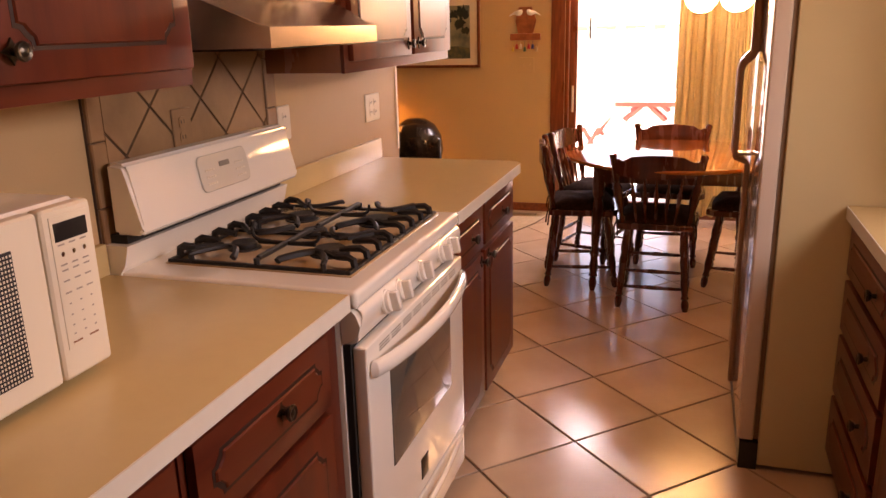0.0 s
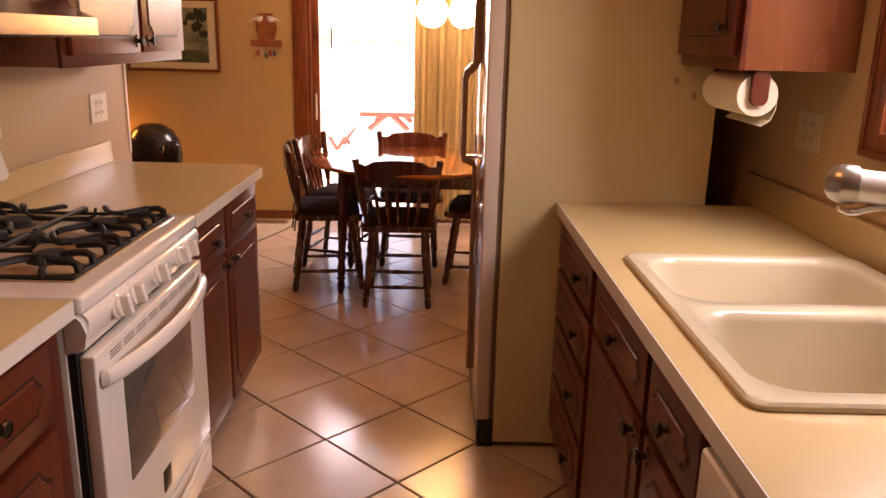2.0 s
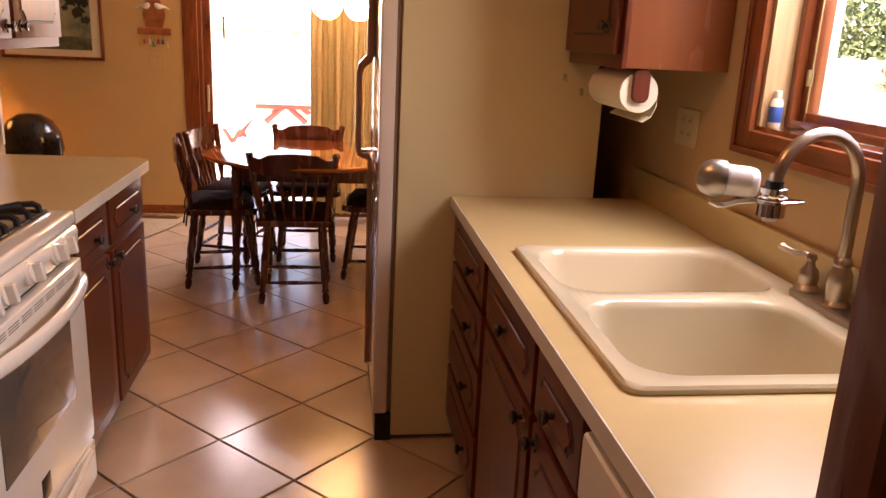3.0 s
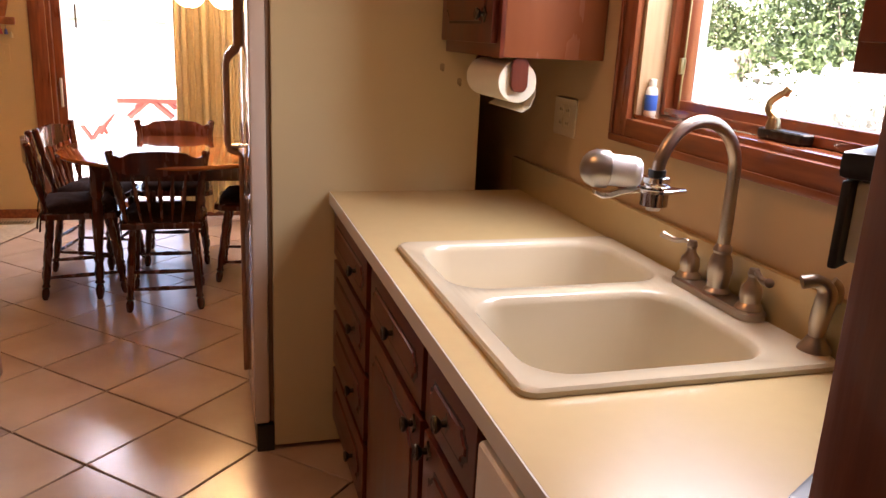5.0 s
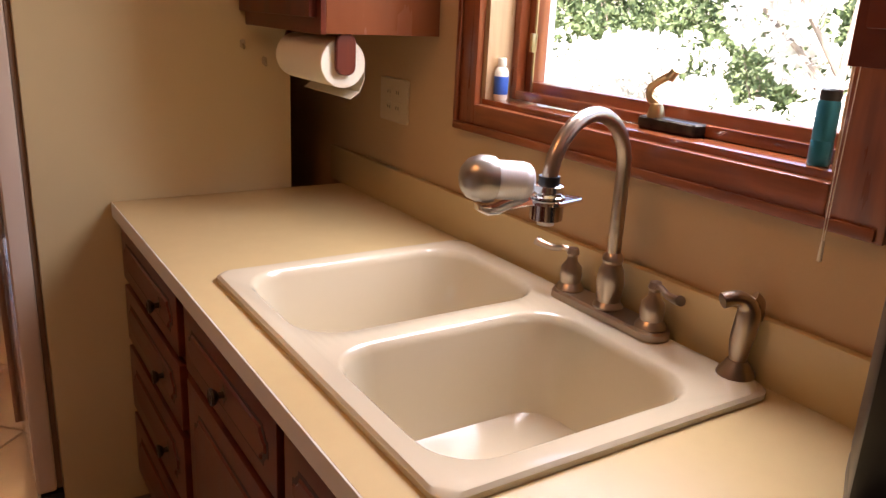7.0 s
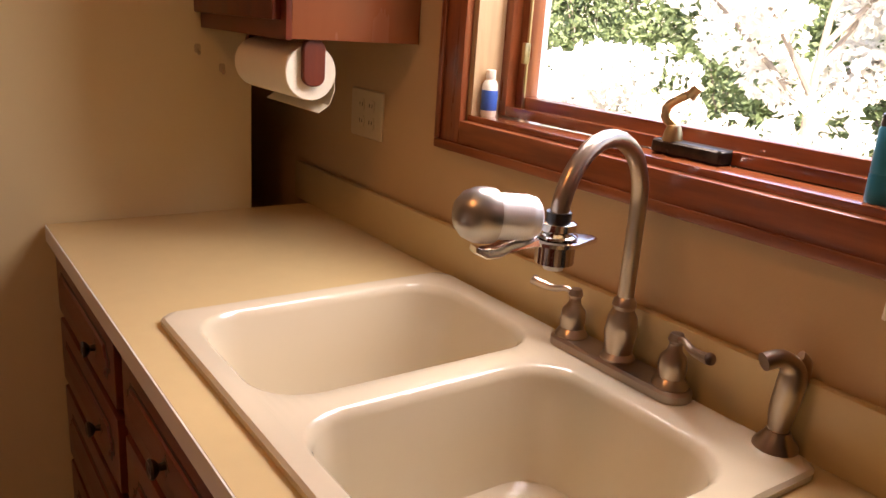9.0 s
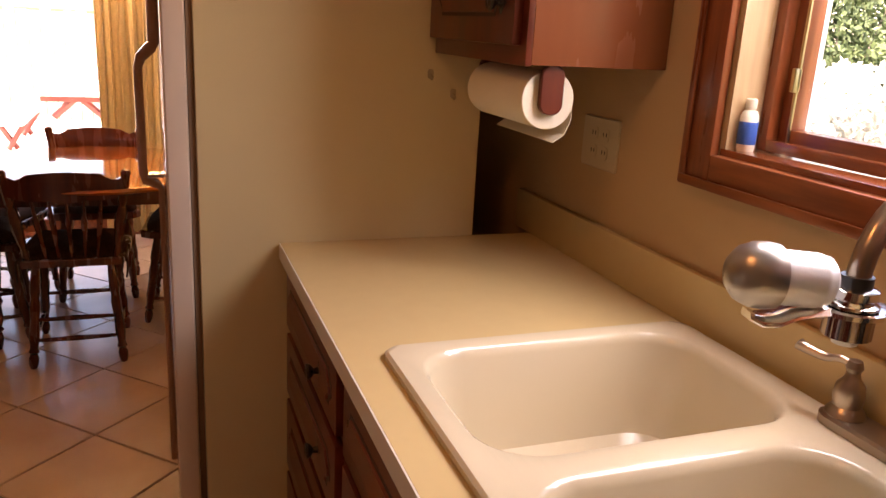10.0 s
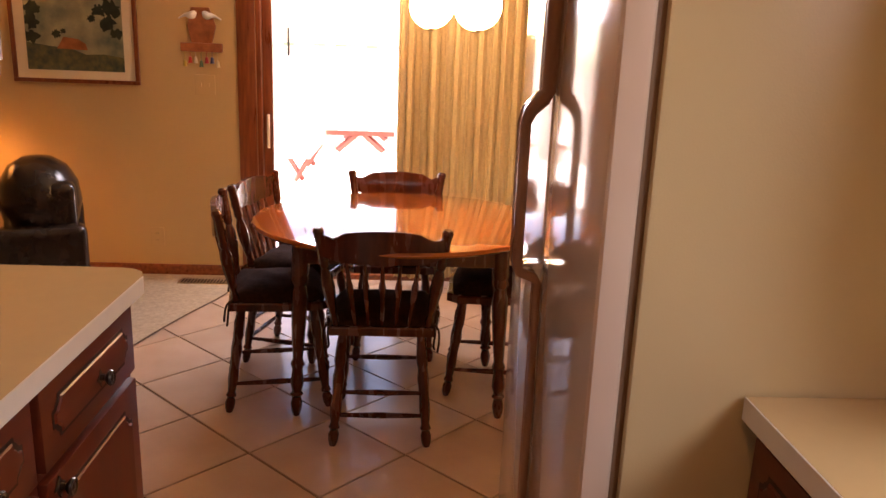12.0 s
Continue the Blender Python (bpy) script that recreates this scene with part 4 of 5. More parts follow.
part("window_sill", B(XR - 0.0005, XR + T - 0.001, WY0 + 0.001, WY1 - 0.001, WZ0, WZ0 + 0.012, 0.001), M_SILL, wi, "glossy varnished sill")
part("side_jamb", B(XR - 0.0005, XR + T - 0.001, WY1 - 0.013, WY1 - 0.001, WZ0 + 0.012, WZ1 - 0.001), M_JAMBLIT, wi)
part("side_jamb", B(XR - 0.0005, XR + T - 0.001, WY0 + 0.001, WY0 + 0.013, WZ0 + 0.012, WZ1 - 0.001), M_JAMBLIT, wi)
part("head_jamb", B(XR - 0.0005, XR + T - 0.001, WY0 + 0.013, WY1 - 0.013, WZ1 - 0.013, WZ1 - 0.001), M_TRIMY, wi)
ya, yb, za, zb = WY0 + 0.014, WY1 - 0.014, WZ0 + 0.013, WZ1 - 0.014
st = XR + 0.075
part("stop", B(st - 0.01, st + 0.015, yb - 0.022, yb, za, zb, 0.002), M_TRIM, wi)
part("stop", B(st - 0.01, st + 0.015, ya, ya + 0.022, za, zb, 0.002), M_TRIM, wi)
part("stop", B(st - 0.01, st + 0.015, ya + 0.022, yb - 0.022, za, za + 0.02, 0.002), M_SILL, wi)
sash = part("sash", B(st + 0.016, st + 0.05, yb - 0.047, yb, za, zb, 0.003), M_TRIM, wi)
part("sash_stile", B(st + 0.016, st + 0.05, ya, ya + 0.047, za, zb, 0.003), M_TRIM, sash)
part("sash_rail", B(st + 0.016, st + 0.05, ya + 0.047, yb - 0.047, za, za + 0.04, 0.003), M_TRIMY, sash)
part("sash_rail", B(st + 0.016, st + 0.05, ya + 0.047, yb - 0.047, zb - 0.04, zb, 0.003), M_TRIMY, sash)
gp = part("pane", B(st + 0.03, st + 0.034, ya + 0.045, yb - 0.045, za + 0.038, zb - 0.038), M_GLASSW, sash, "clear glass", 0)
gp.visible_shadow = False
part("weather_strip", B(st + 0.012, st + 0.0155, yb - 0.05, yb - 0.044, za + 0.02, zb - 0.02), M_BRASS, sash, "brass-coloured strip")
part("latch", B(st + 0.004, st + 0.018, yb - 0.05, yb - 0.04, 1.36, 1.40, 0.002), M_BRASS, sash, "small brass latch")
ck = part("crank_box", B(XR + 0.035, XR + 0.075, -2.40, -2.27, WZ0 + 0.012, WZ0 + 0.035, 0.008, 3), M_BRONZE, wi, "dark bronze crank operator")
bm = bmesh.new()
lathe(bm, [(0.016, 0), (0.014, 0.014), (0.010, 0.024), (0, 0.026)], Matrix.Translation((XR + 0.05, -2.30, WZ0 + 0.033)), 14)
tube(bm, spline([(XR + 0.05, -2.30, WZ0 + 0.055), (XR + 0.045, -2.285, WZ0 + 0.068), (XR + 0.045, -2.29, WZ0 + 0.088), (XR + 0.045, -2.325, WZ0 + 0.108)], 5), 0.005, 8, 1.4)
lathe(bm, [(0, -0.012), (0.009, -0.010), (0.0075, 0.006), (0.010, 0.011), (0, 0.013)], Matrix.Translation((XR + 0.045, -2.332, WZ0 + 0.112)) @ Matrix.Rotation(radians(40), 4, 'X'), 10)
part("crank_handle", bm, M_BRASS, ck, "curved brass crank handle")

part("brickmould", B(XR + T + 0.001, XR + T + 0.034, WY1 - 0.022, WY1 + 0.028, WZ0 - 0.03, WZ1 + 0.03, 0.003), M_WHITEPAINT, wi, "white painted outer moulding")
part("brickmould", B(XR + T + 0.001, XR + T + 0.034, WY0 - 0.028, WY1 - 0.023, WZ0 - 0.05, WZ0 - 0.002, 0.003), M_WHITEPAINT, wi, "white painted outer moulding")

# things on the sill
bt = root("lotion_bottle", pose(XR + 0.03, -1.862, WZ0 + 0.012), "small cream bottle with a blue label on the window sill", "bottle")
bm = bmesh.new()
lathe(bm, [(0, 0), (0.014, 0), (0.0155, 0.004), (0.0155, 0.06), (0.012, 0.068), (0.008, 0.071), (0.008, 0.073)], Matrix(), 18)
part("bottle_body", bm, M_WHITEP, bt)
bm = bmesh.new()
lathe(bm, [(0.0158, 0.012), (0.0161, 0.013), (0.0161, 0.05), (0.0158, 0.051)], Matrix(), 18)
part("label", bm, M_BLUE, bt, "blue paper label")
bm = bmesh.new()
lathe(bm, [(0.0095, 0.073), (0.0095, 0.088), (0.008, 0.090), (0, 0.090)], Matrix(), 16)
part("cap", bm, M_WHITEP, bt)
cn = root("slim_can", pose(XR + 0.03, -2.632, WZ0 + 0.012), "slim teal metal bottle with a dark cap on the window sill", "bottle")
bm = bmesh.new()
lathe(bm, [(0, 0), (0.014, 0), (0.0155, 0.003), (0.0155, 0.034), (0.0148, 0.036), (0.0155, 0.038), (0.0155, 0.088), (0.014, 0.092)], Matrix(), 18)
part("can_body", bm, M_CYAN, cn)
bm = bmesh.new()
lathe(bm, [(0.0135, 0.092), (0.0145, 0.094), (0.0145, 0.106), (0.012, 0.108), (0, 0.108)], Matrix(), 18)
part("cap", bm, M_BLACKP, cn)
bc = root("blind_cord", pose(XR - 0.035, -2.70, 1.15), "thin white blind cords with a small plastic pull", "blind cord")
bm = bmesh.new()
tube(bm, [(0.0, 0, 0.95), (0.0, 0.006, 0.5), (0, 0.002, 0.018)], 0.0007, 5)
part("cord", bm, M_WHITEP, bc)
bm = bmesh.new()
tube(bm, [(0.0, -0.012, 0.95), (0.0, -0.006, 0.5), (0, -0.001, 0.018)], 0.0007, 5)
part("cord", bm, M_WHITEP, bc)
bm = bmesh.new()
lathe(bm, [(0, -0.012), (0.0035, -0.010), (0.003, 0.010), (0.002, 0.018), (0, 0.019)], Matrix(), 10)
part("pull", bm, M_WHITEP, bc)

# ---- paper towel roll, magnets ----
pt = root("paper_towel_roll", pose(1.232, -1.62, 1.312), "white paper towel roll on a wooden bracket under the wall cabinet", "paper towel")
yax = Matrix.Rotation(radians(-90), 4, 'X')
bm = bmesh.new()
lathe(bm, [(0.021, 0), (0.054, 0), (0.0555, 0.002), (0.0555, 0.277), (0.054, 0.279), (0.021, 0.279)], yax, 32)
tube_in = bm
part("roll", bm, M_PAPER, pt)
bm = bmesh.new()
sheet = [(0.0545, -0.012), (0.056, -0.035), (0.044, -0.066), (0.020, -0.082)]
for a, b in zip(sheet, sheet[1:]):
    v = [bm.verts.new(p) for p in ((a[0], 0.003, a[1]), (b[0], 0.003, b[1]), (b[0], 0.276, b[1]), (a[0], 0.276, a[1]))]
    bm.faces.new(v)
bmesh.ops.remove_doubles(bm, verts=bm.verts, dist=1e-5)
bmesh.ops.solidify(bm, geom=bm.faces[:], thickness=0.0012)
part("loose_sheet", bm, M_PAPER, pt)
for y in (-0.016, 0.283):
    bm = bmesh.new()
    pr = rrect(-0.024, 0.024, -0.026, 0.066, 0.02)
    prism(bm, pr, Matrix.Translation((0, y + 0.012, 0)) @ FRONT, 0.012, 0.002)
    part("bracket", bm, M_WOOD, pt, "reddish wooden bracket")
for hx, hz in ((1.155, 1.325), (1.215, 1.28)):
    hk = root("magnetic_hook", pose(hx, -1.1495, hz), "small clear plastic hook on the refrigerator side", "hook", "magnetic hooks")
    bm = bmesh.new()
    prism(bm, rrect(-0.007, 0.007, -0.011, 0.011, 0.005), FRONT, 0.004, 0.001)
    part("plate", bm, M_CLEARP, hk)
    bm = bmesh.new()
    tube(bm, spline([(0, -0.003, 0), (0, -0.012, -0.012), (0, -0.018, -0.006)], 4), 0.0028, 7)
    part("prong", bm, M_CLEARP, hk)

# ---- coffee maker ----
cf = root("coffee_maker", pose(1.046, -3.005, H, 0, 0, -61), "black and silver coffee maker with a thermal carafe", "coffee maker")
part("base", B(0.0, 0.20, -0.015, 0.34, 0.0, 0.035, 0.006), M_BLACKP, cf)
part("tower", B(0.0, 0.20, 0.19, 0.34, 0.036, 0.304, 0.006), M_BLACKP, cf)
part("head", B(0.0055, 0.188, 0.003, 0.33, 0.305, 0.389, 0.004), M_COFFEE, cf, "silvery front panel")
part("side_strip", B(-0.005, 0.005, -0.012, 0.335, 0.298, 0.390, 0.004), M_BLACKP, cf, "black side strip")
part("side_strip", B(0.1885, 0.208, -0.012, 0.335, 0.298, 0.390, 0.004), M_BLACKP, cf, "black side strip")
part("lid", B(-0.010, 0.21, -0.016, 0.34, 0.391, 0.42, 0.009), M_BLACKP, cf, "black lid")
bm = bmesh.new()
lathe(bm, [(0.078, 0.304), (0.07, 0.27), (0.04, 0.20), (0, 0.20)], Matrix.Translation((0.10, 0.09, 0)), 20)
part("brew_funnel", bm, M_BLACKP, cf)
part("red_bar", B(0.045, 0.125, 0.0008, 0.003, 0.372, 0.3735), M_REDWOOD, cf, "thin red bar")
for k in range(5):
    part("badge_bar", B(0.046 + k * 0.016, 0.058 + k * 0.016, 0.0008, 0.003, 0.349, 0.366), M_BLACKP, cf, "dark badge bar")
part("badge_bar", B(0.046, 0.11, 0.0008, 0.003, 0.334, 0.338), M_BRONZE, cf, "dark badge bar")
cr = root("thermal_carafe", Matrix.Translation((1.046, -3.005, H + 0.0355)) @ pose(0, 0, 0, 0, 0, -61) @ Matrix.Translation((0.112, 0.075, 0)), "steel thermal carafe with a black lid in the coffee maker", "carafe")
bm = bmesh.new()
lathe(bm, [(0, 0), (0.055, 0), (0.06, 0.01), (0.06, 0.095), (0.056, 0.11)], Matrix(), 26)
part("flask", bm, M_STEEL, cr)
bm = bmesh.new()
lathe(bm, [(0.058, 0.108), (0.059, 0.135), (0.050, 0.146), (0, 0.148)], Matrix(), 26)
part("lid", bm, M_BLACKP, cr)

# ---- patio door, curtain ----
pd = tagged(new("door_1"), "red oak framed sliding glass patio door", "patio door", "", "structure")
part("casing", B(DX0 - 0.105, DX0 - 0.001, YF - 0.02, YF - 0.001, 0, DZ1 + 0.1, 0.005), M_TRIM, pd)
part("casing", B(DX1 + 0.001, DX1 + 0.105, YF - 0.02, YF - 0.001, 0, DZ1 + 0.1, 0.005), M_TRIM, pd)
part("casing", B(DX0, DX1, YF - 0.02, YF - 0.001, DZ1, DZ1 + 0.1, 0.005), M_TRIMY, pd)
part("jamb", B(DX0 + 0.001, DX0 + 0.028, YF - 0.006, YF + T, 0.0, DZ1 - 0.001, 0.003), M_TRIM, pd)
part("jamb", B(DX1 - 0.028, DX1 - 0.001, YF - 0.006, YF + T, 0.0, DZ1 - 0.001, 0.003), M_TRIM, pd)
part("threshold", B(DX0 + 0.029, DX1 - 0.029, YF - 0.004, YF + T, 0.0, 0.03, 0.003), M_TRIMY, pd)
part("head_jamb", B(DX0 + 0.029, DX1 - 0.029, YF, YF + T, DZ1 - 0.03, DZ1 - 0.001, 0.003), M_TRIMY, pd)
for x0, x1, yy in ((DX0 + 0.03, 0.36, YF + 0.03), (0.30, DX1 - 0.03, YF + 0.08)):
    sd = part("panel_frame", B(x0, x0 + 0.058, yy, yy + 0.04, 0.031, DZ1 - 0.031, 0.004), M_TRIM, pd)
    part("stile", B(x1 - 0.058, x1, yy, yy + 0.04, 0.031, DZ1 - 0.031, 0.004), M_TRIM, sd)
    part("rail", B(x0 + 0.058, x1 - 0.058, yy, yy + 0.04, 0.031, 0.11, 0.004), M_TRIMY, sd)
    part("rail", B(x0 + 0.058, x1 - 0.058, yy, yy + 0.04, DZ1 - 0.10, DZ1 - 0.031, 0.004), M_TRIMY, sd)
    g = part("pane", B(x0 + 0.056, x1 - 0.056, yy + 0.017, yy + 0.023, 0.108, DZ1 - 0.098), M_GLASSW, sd, "clear glass", 0)
    g.visible_shadow = False
part("latch_plate", B(-0.449, -0.435, YF + 0.060, YF + 0.068, 1.34, 1.50, 0.002), M_SLOT, pd, "slim dark latch plate")
part("pull_handle", B(DX0 + 0.052, DX0 + 0.068, YF + 0.012, YF + 0.029, 0.80, 1.0, 0.004), M_WHITEP, pd, "pale metal pull handle")
cu = root("curtain", pose(0.20, YF - 0.10, 0.05), "gold pleated curtain drawn half across the patio door", "curtain")
bm = bmesh.new()
N, wd = 260, 1.25
top = []
for i in range(N + 1):
    s = i / N
    x = s * wd
    y = 0.028 * math.sin(s * 2 * math.pi * 19 + 0.8 * math.sin(s * 9)) + 0.010 * math.sin(s * 2 * math.pi * 47)
    top.append([bm.verts.new((x + 0.004 * math.sin(s * 31 + k), y * (0.8 + 0.2 * k / 3), 2.12 * (1 - k / 3) + 0.0)) for k in range(4)])
for a, b in zip(top, top[1:]):
    for k in range(3):
        bm.faces.new((a[k], b[k], b[k + 1], a[k + 1]))
bmesh.ops.solidify(bm, geom=bm.faces[:], thickness=0.002)
part("cloth", bm, M_CURTAIN, cu, smooth=80)
bm = bmesh.new()
tube(bm, [(-1.0, -0.0, 2.14), (1.35, 0.0, 2.14)], 0.012, 10)
part("rod", bm, M_BRASS, cu, "brass rod")

# ---- dining table ----
TX, TY = 0.248, 0.84
tb = root("dining_table", pose(TX, TY, 0), "round glossy maple dining table on four turned legs", "table")
bm = bmesh.new()
lathe(bm, [(0, 0.722), (0.95, 0.722), (0.985, 0.728), (1.0, 0.738), (0.99, 0.748), (0.975, 0.75), (0, 0.75)], Matrix.Diagonal((0.60, 0.555, 1, 1)), 64)
part("tabletop", bm, M_TABLE, tb, "glossy orange-brown tabletop")
bm = bmesh.new()
for b in ((-0.39, 0.39, -0.275, -0.253), (-0.39, 0.39, 0.253, 0.275), (-0.40, -0.378, -0.275, 0.275), (0.378, 0.40, -0.275, 0.275)):
    box(bm, *b, 0.625, 0.7215, 0.002)
part("apron", bm, M_MAPLE, tb, "dark maple apron")
LEG = [(0, 0.013), (0.03, 0.020), (0.07, 0.024), (0.11, 0.017), (0.125, 0.026), (0.14, 0.018), (0.19, 0.027), (0.27, 0.020), (0.30, 0.028), (0.33, 0.020), (0.45, 0.026), (0.68, 0.034), (0.74, 0.024), (0.77, 0.034), (0.80, 0.030), (0.81, 0.034), (1, 0.036)]
for sx in (-1, 1):
    for sy in (-1, 1):
        bm = bmesh.new()
        turned(bm, (sx * 0.40, sy * 0.26, 0), (sx * 0.375, sy * 0.25, 0.7215), LEG)
        part("leg", bm, M_MAPLE, tb, "dark turned leg")


# ---- chairs ----
def make_chair(m):
    """Faces +y; origin between the feet."""
    c = root("dining_chair", m, "dark maple spindle-back dining chair with a tied dark cushion", "chair", "chairs round the table")
    bm = bmesh.new()
    seat = [(-0.19, -0.185), (-0.215, 0.0), (-0.215, 0.16), (-0.18, 0.205), (0.18, 0.205), (0.215, 0.16), (0.215, 0.0), (0.19, -0.185)]
    prism(bm, seat[::-1], Matrix.Translation((0, 0, 0.425)), 0.032, 0.006)
    part("seat", bm, M_MAPLE, c)
    legp = [(0, 0.012), (0.04, 0.018), (0.10, 0.020), (0.14, 0.014), (0.16, 0.021), (0.20, 0.015), (0.32, 0.021), (0.46, 0.018), (0.60, 0.022), (0.68, 0.017), (0.74, 0.022), (0.86, 0.019), (1, 0.014)]
    for sx in (-1, 1):
        for sy in (-1, 1):
            bm = bmesh.new()
            turned(bm, (sx * 0.172, sy * 0.195, 0), (sx * 0.14, sy * 0.135, 0.428), legp, 10)
            part("leg", bm, M_MAPLE, c, "turned leg")
    st = [(0, 0.007), (0.2, 0.009), (0.5, 0.012), (0.8, 0.009), (1, 0.007)]
    for z, ends in ((0.115, None), (0.20, None)):
        k = z / 0.428
        x, y = 0.172 - 0.032 * k, 0.195 - 0.06 * k
        for a, b in (((-x, -y), (x, -y)), ((-x, y), (x, y))) if z > 0.15 else (((-x, -y), (-x, y)), ((x, -y), (x, y)), ((-x, -y), (x, -y))):
            bm = bmesh.new()
            turned(bm, (*a, z), (*b, z), st, 8)
            part("stretcher", bm, M_MAPLE, c, "thin stretcher")
    for sx in (-1, 1):
        bm = bmesh.new()
        turned(bm, (sx * 0.165, -0.155, 0.45), (sx * 0.222, -0.215, 0.825), [(0, 0.012), (0.08, 0.016), (0.14, 0.011), (0.2, 0.016), (0.40, 0.024), (0.52, 0.022), (0.60, 0.013), (0.64, 0.019), (0.68, 0.018), (0.93, 0.018), (0.97, 0.021), (1.0, 0.014)], 10)
        part("back_post", bm, M_MAPLE, c, "turned back post")
    # crest rail, bowed backwards, with a scalloped top edge
    bm = bmesh.new()
    rows = []
    for i in range(21):
        s = i / 20 * 2 - 1
        x = s * 0.212
        y = -0.212 - 0.022 * (1 - s * s)
        zt = 0.800 + 0.012 * (abs(s) < 0.62) + (0.010 * math.cos(min(1, abs(s) / 0.62) * math.pi / 2)) - 0.010 * (1 if 0.70 < abs(s) < 0.9 else 0)
        zb = 0.702 + 0.022 * abs(s) ** 2 - 0.004 * math.cos(s * 9)
        rows.append([bm.verts.new(p) for p in ((x, y - 0.010, zb), (x, y + 0.010, zb), (x, y + 0.008, zt), (x, y - 0.012, zt))])
    for a, b in zip(rows, rows[1:]):
        for k in range(4):
            bm.faces.new((a[k], a[(k + 1) % 4], b[(k + 1) % 4], b[k]))
    bm.faces.new(rows[0])
    bm.faces.new(rows[-1][::-1])
    part("crest_rail", bm, M_MAPLE, c, "scalloped crest rail")
    for k in range(5):
        s = (k - 2) / 2
        bm = bmesh.new()
        turned(bm, (s * 0.095, -0.163, 0.45), (s * 0.125, -0.212 - 0.020 * (1 - s * s * 0.4), 0.715), [(0, 0.006), (0.25, 0.008), (0.5, 0.011), (0.62, 0.013), (0.72, 0.008), (1, 0.006)], 8)
        part("spindle", bm, M_MAPLE, c)
    bm = bmesh.new()
    n = 13
    grid = []
    for i in range(n):
        row = []
        for j in range(n):
            u, v = i / (n - 1) * 2 - 1, j / (n - 1) * 2 - 1
            e = max(abs(u), abs(v))
            h = 0.042 * (1 - e ** 5) + 0.006 + 0.007 * math.cos(u * 7.5) * math.cos(v * 7.5) * (1 - e ** 4)
            k = 1 - 0.07 * (u * v) ** 2
            row.append((u * 0.195 * k, v * 0.18 * k + 0.008, h))
        grid.append(row)
    vt = [[bm.verts.new((x, y, 0.458 + h)) for x, y, h in r] for r in grid]
    vb = [[bm.verts.new((x, y, 0.4575)) for x, y, h in r] for r in grid]
    for i in range(n - 1):
        for j in range(n - 1):
            bm.faces.new((vt[i][j], vt[i + 1][j], vt[i + 1][j + 1], vt[i][j + 1]))
            bm.faces.new((vb[i][j], vb[i][j + 1], vb[i + 1][j + 1], vb[i + 1][j]))
    for k in range(n - 1):
        bm.faces.new((vt[k][0], vb[k][0], vb[k + 1][0], vt[k + 1][0]))
        bm.faces.new((vt[k][-1], vt[k + 1][-1], vb[k + 1][-1], vb[k][-1]))
        bm.faces.new((vt[0][k], vt[0][k + 1], vb[0][k + 1], vb[0][k]))
        bm.faces.new((vt[-1][k], vb[-1][k], vb[-1][k + 1], vt[-1][k + 1]))
    cs = part("cushion", bm, M_CUSHION, c, "dark tufted cushion tied to the back posts", 80)
    for sx in (-1, 1):
        bm = bmesh.new()
        tube(bm, spline([(sx * 0.175, -0.165, 0.47), (sx * 0.20, -0.18, 0.455), (sx * 0.205, -0.185, 0.41), (sx * 0.20, -0.19, 0.37)], 4), 0.004, 6)
        tube(bm, spline([(sx * 0.175, -0.165, 0.47), (sx * 0.19, -0.19, 0.45), (sx * 0.185, -0.2, 0.40), (sx * 0.19, -0.20, 0.385)], 4), 0.004, 6)
        part("tie", bm, M_CUSHION, cs, "hanging cloth tie")
    return c


ch = make_chair(pose(0.185, 0.535, 0, 0, 0, 0))
copy_thing(ch, pose(0.217, 1.335, 0, 0, 0, 180))
copy_thing(ch, pose(-0.255, 0.80, 0, 0, 0, -80))
copy_thing(ch, pose(-0.22, 1.215, 0, 0, 0, -105))
copy_thing(ch, pose(0.66, 0.93, 0, 0, 0, 84))

# ---- chandelier ----
cl = root("chandelier", pose(0.435, 0.99, HC), "brass chandelier with lit opal glass globes above the table", "chandelier")
bm = bmesh.new()
lathe(bm, [(0, 0), (0.06, 0), (0.055, -0.02), (0.012, -0.03), (0.008, -0.50), (0.03, -0.52), (0.035, -0.60), (0.01, -0.64), (0, -0.64)], Matrix(), 20)
part("stem", bm, M_BRASS, cl)
for k in range(4):
    a = radians(90 * k + 225)
    d = Vector((math.cos(a), math.sin(a), 0))
    bm = bmesh.new()
    tube(bm, spline([d * 0.03 + Vector((0, 0, -0.56)), d * 0.08 + Vector((0, 0, -0.62)), d * 0.12 + Vector((0, 0, -0.60)), d * 0.13 + Vector((0, 0, -0.655))], 5), 0.006, 8)
    part("arm", bm, M_BRASS, cl)
    bm = bmesh.new()
    gm = Matrix.Translation(d * 0.13 + Vector((0, 0, -0.855)))
    lathe(bm, [(0.088 * math.sin(math.pi * i / 16) if 0 < i < 16 else 0, -0.09 * math.cos(math.pi * i / 16)) for i in range(17)], gm, 28)
    part("globe", bm, M_GLOBE, cl, "lit opal glass globe")
    bm = bmesh.new()
    lathe(bm, [(0.03, 0.083), (0.034, 0.11), (0.015, 0.20), (0, 0.20)], gm, 16)
    part("globe_cap", bm, M_BRASS, cl)
    bm = bmesh.new()
    lathe(bm, [(0, -0.100), (0.010, -0.098), (0.012, -0.0885), (0, -0.088)], gm, 12)
    part("finial", bm, M_BRASS, cl)

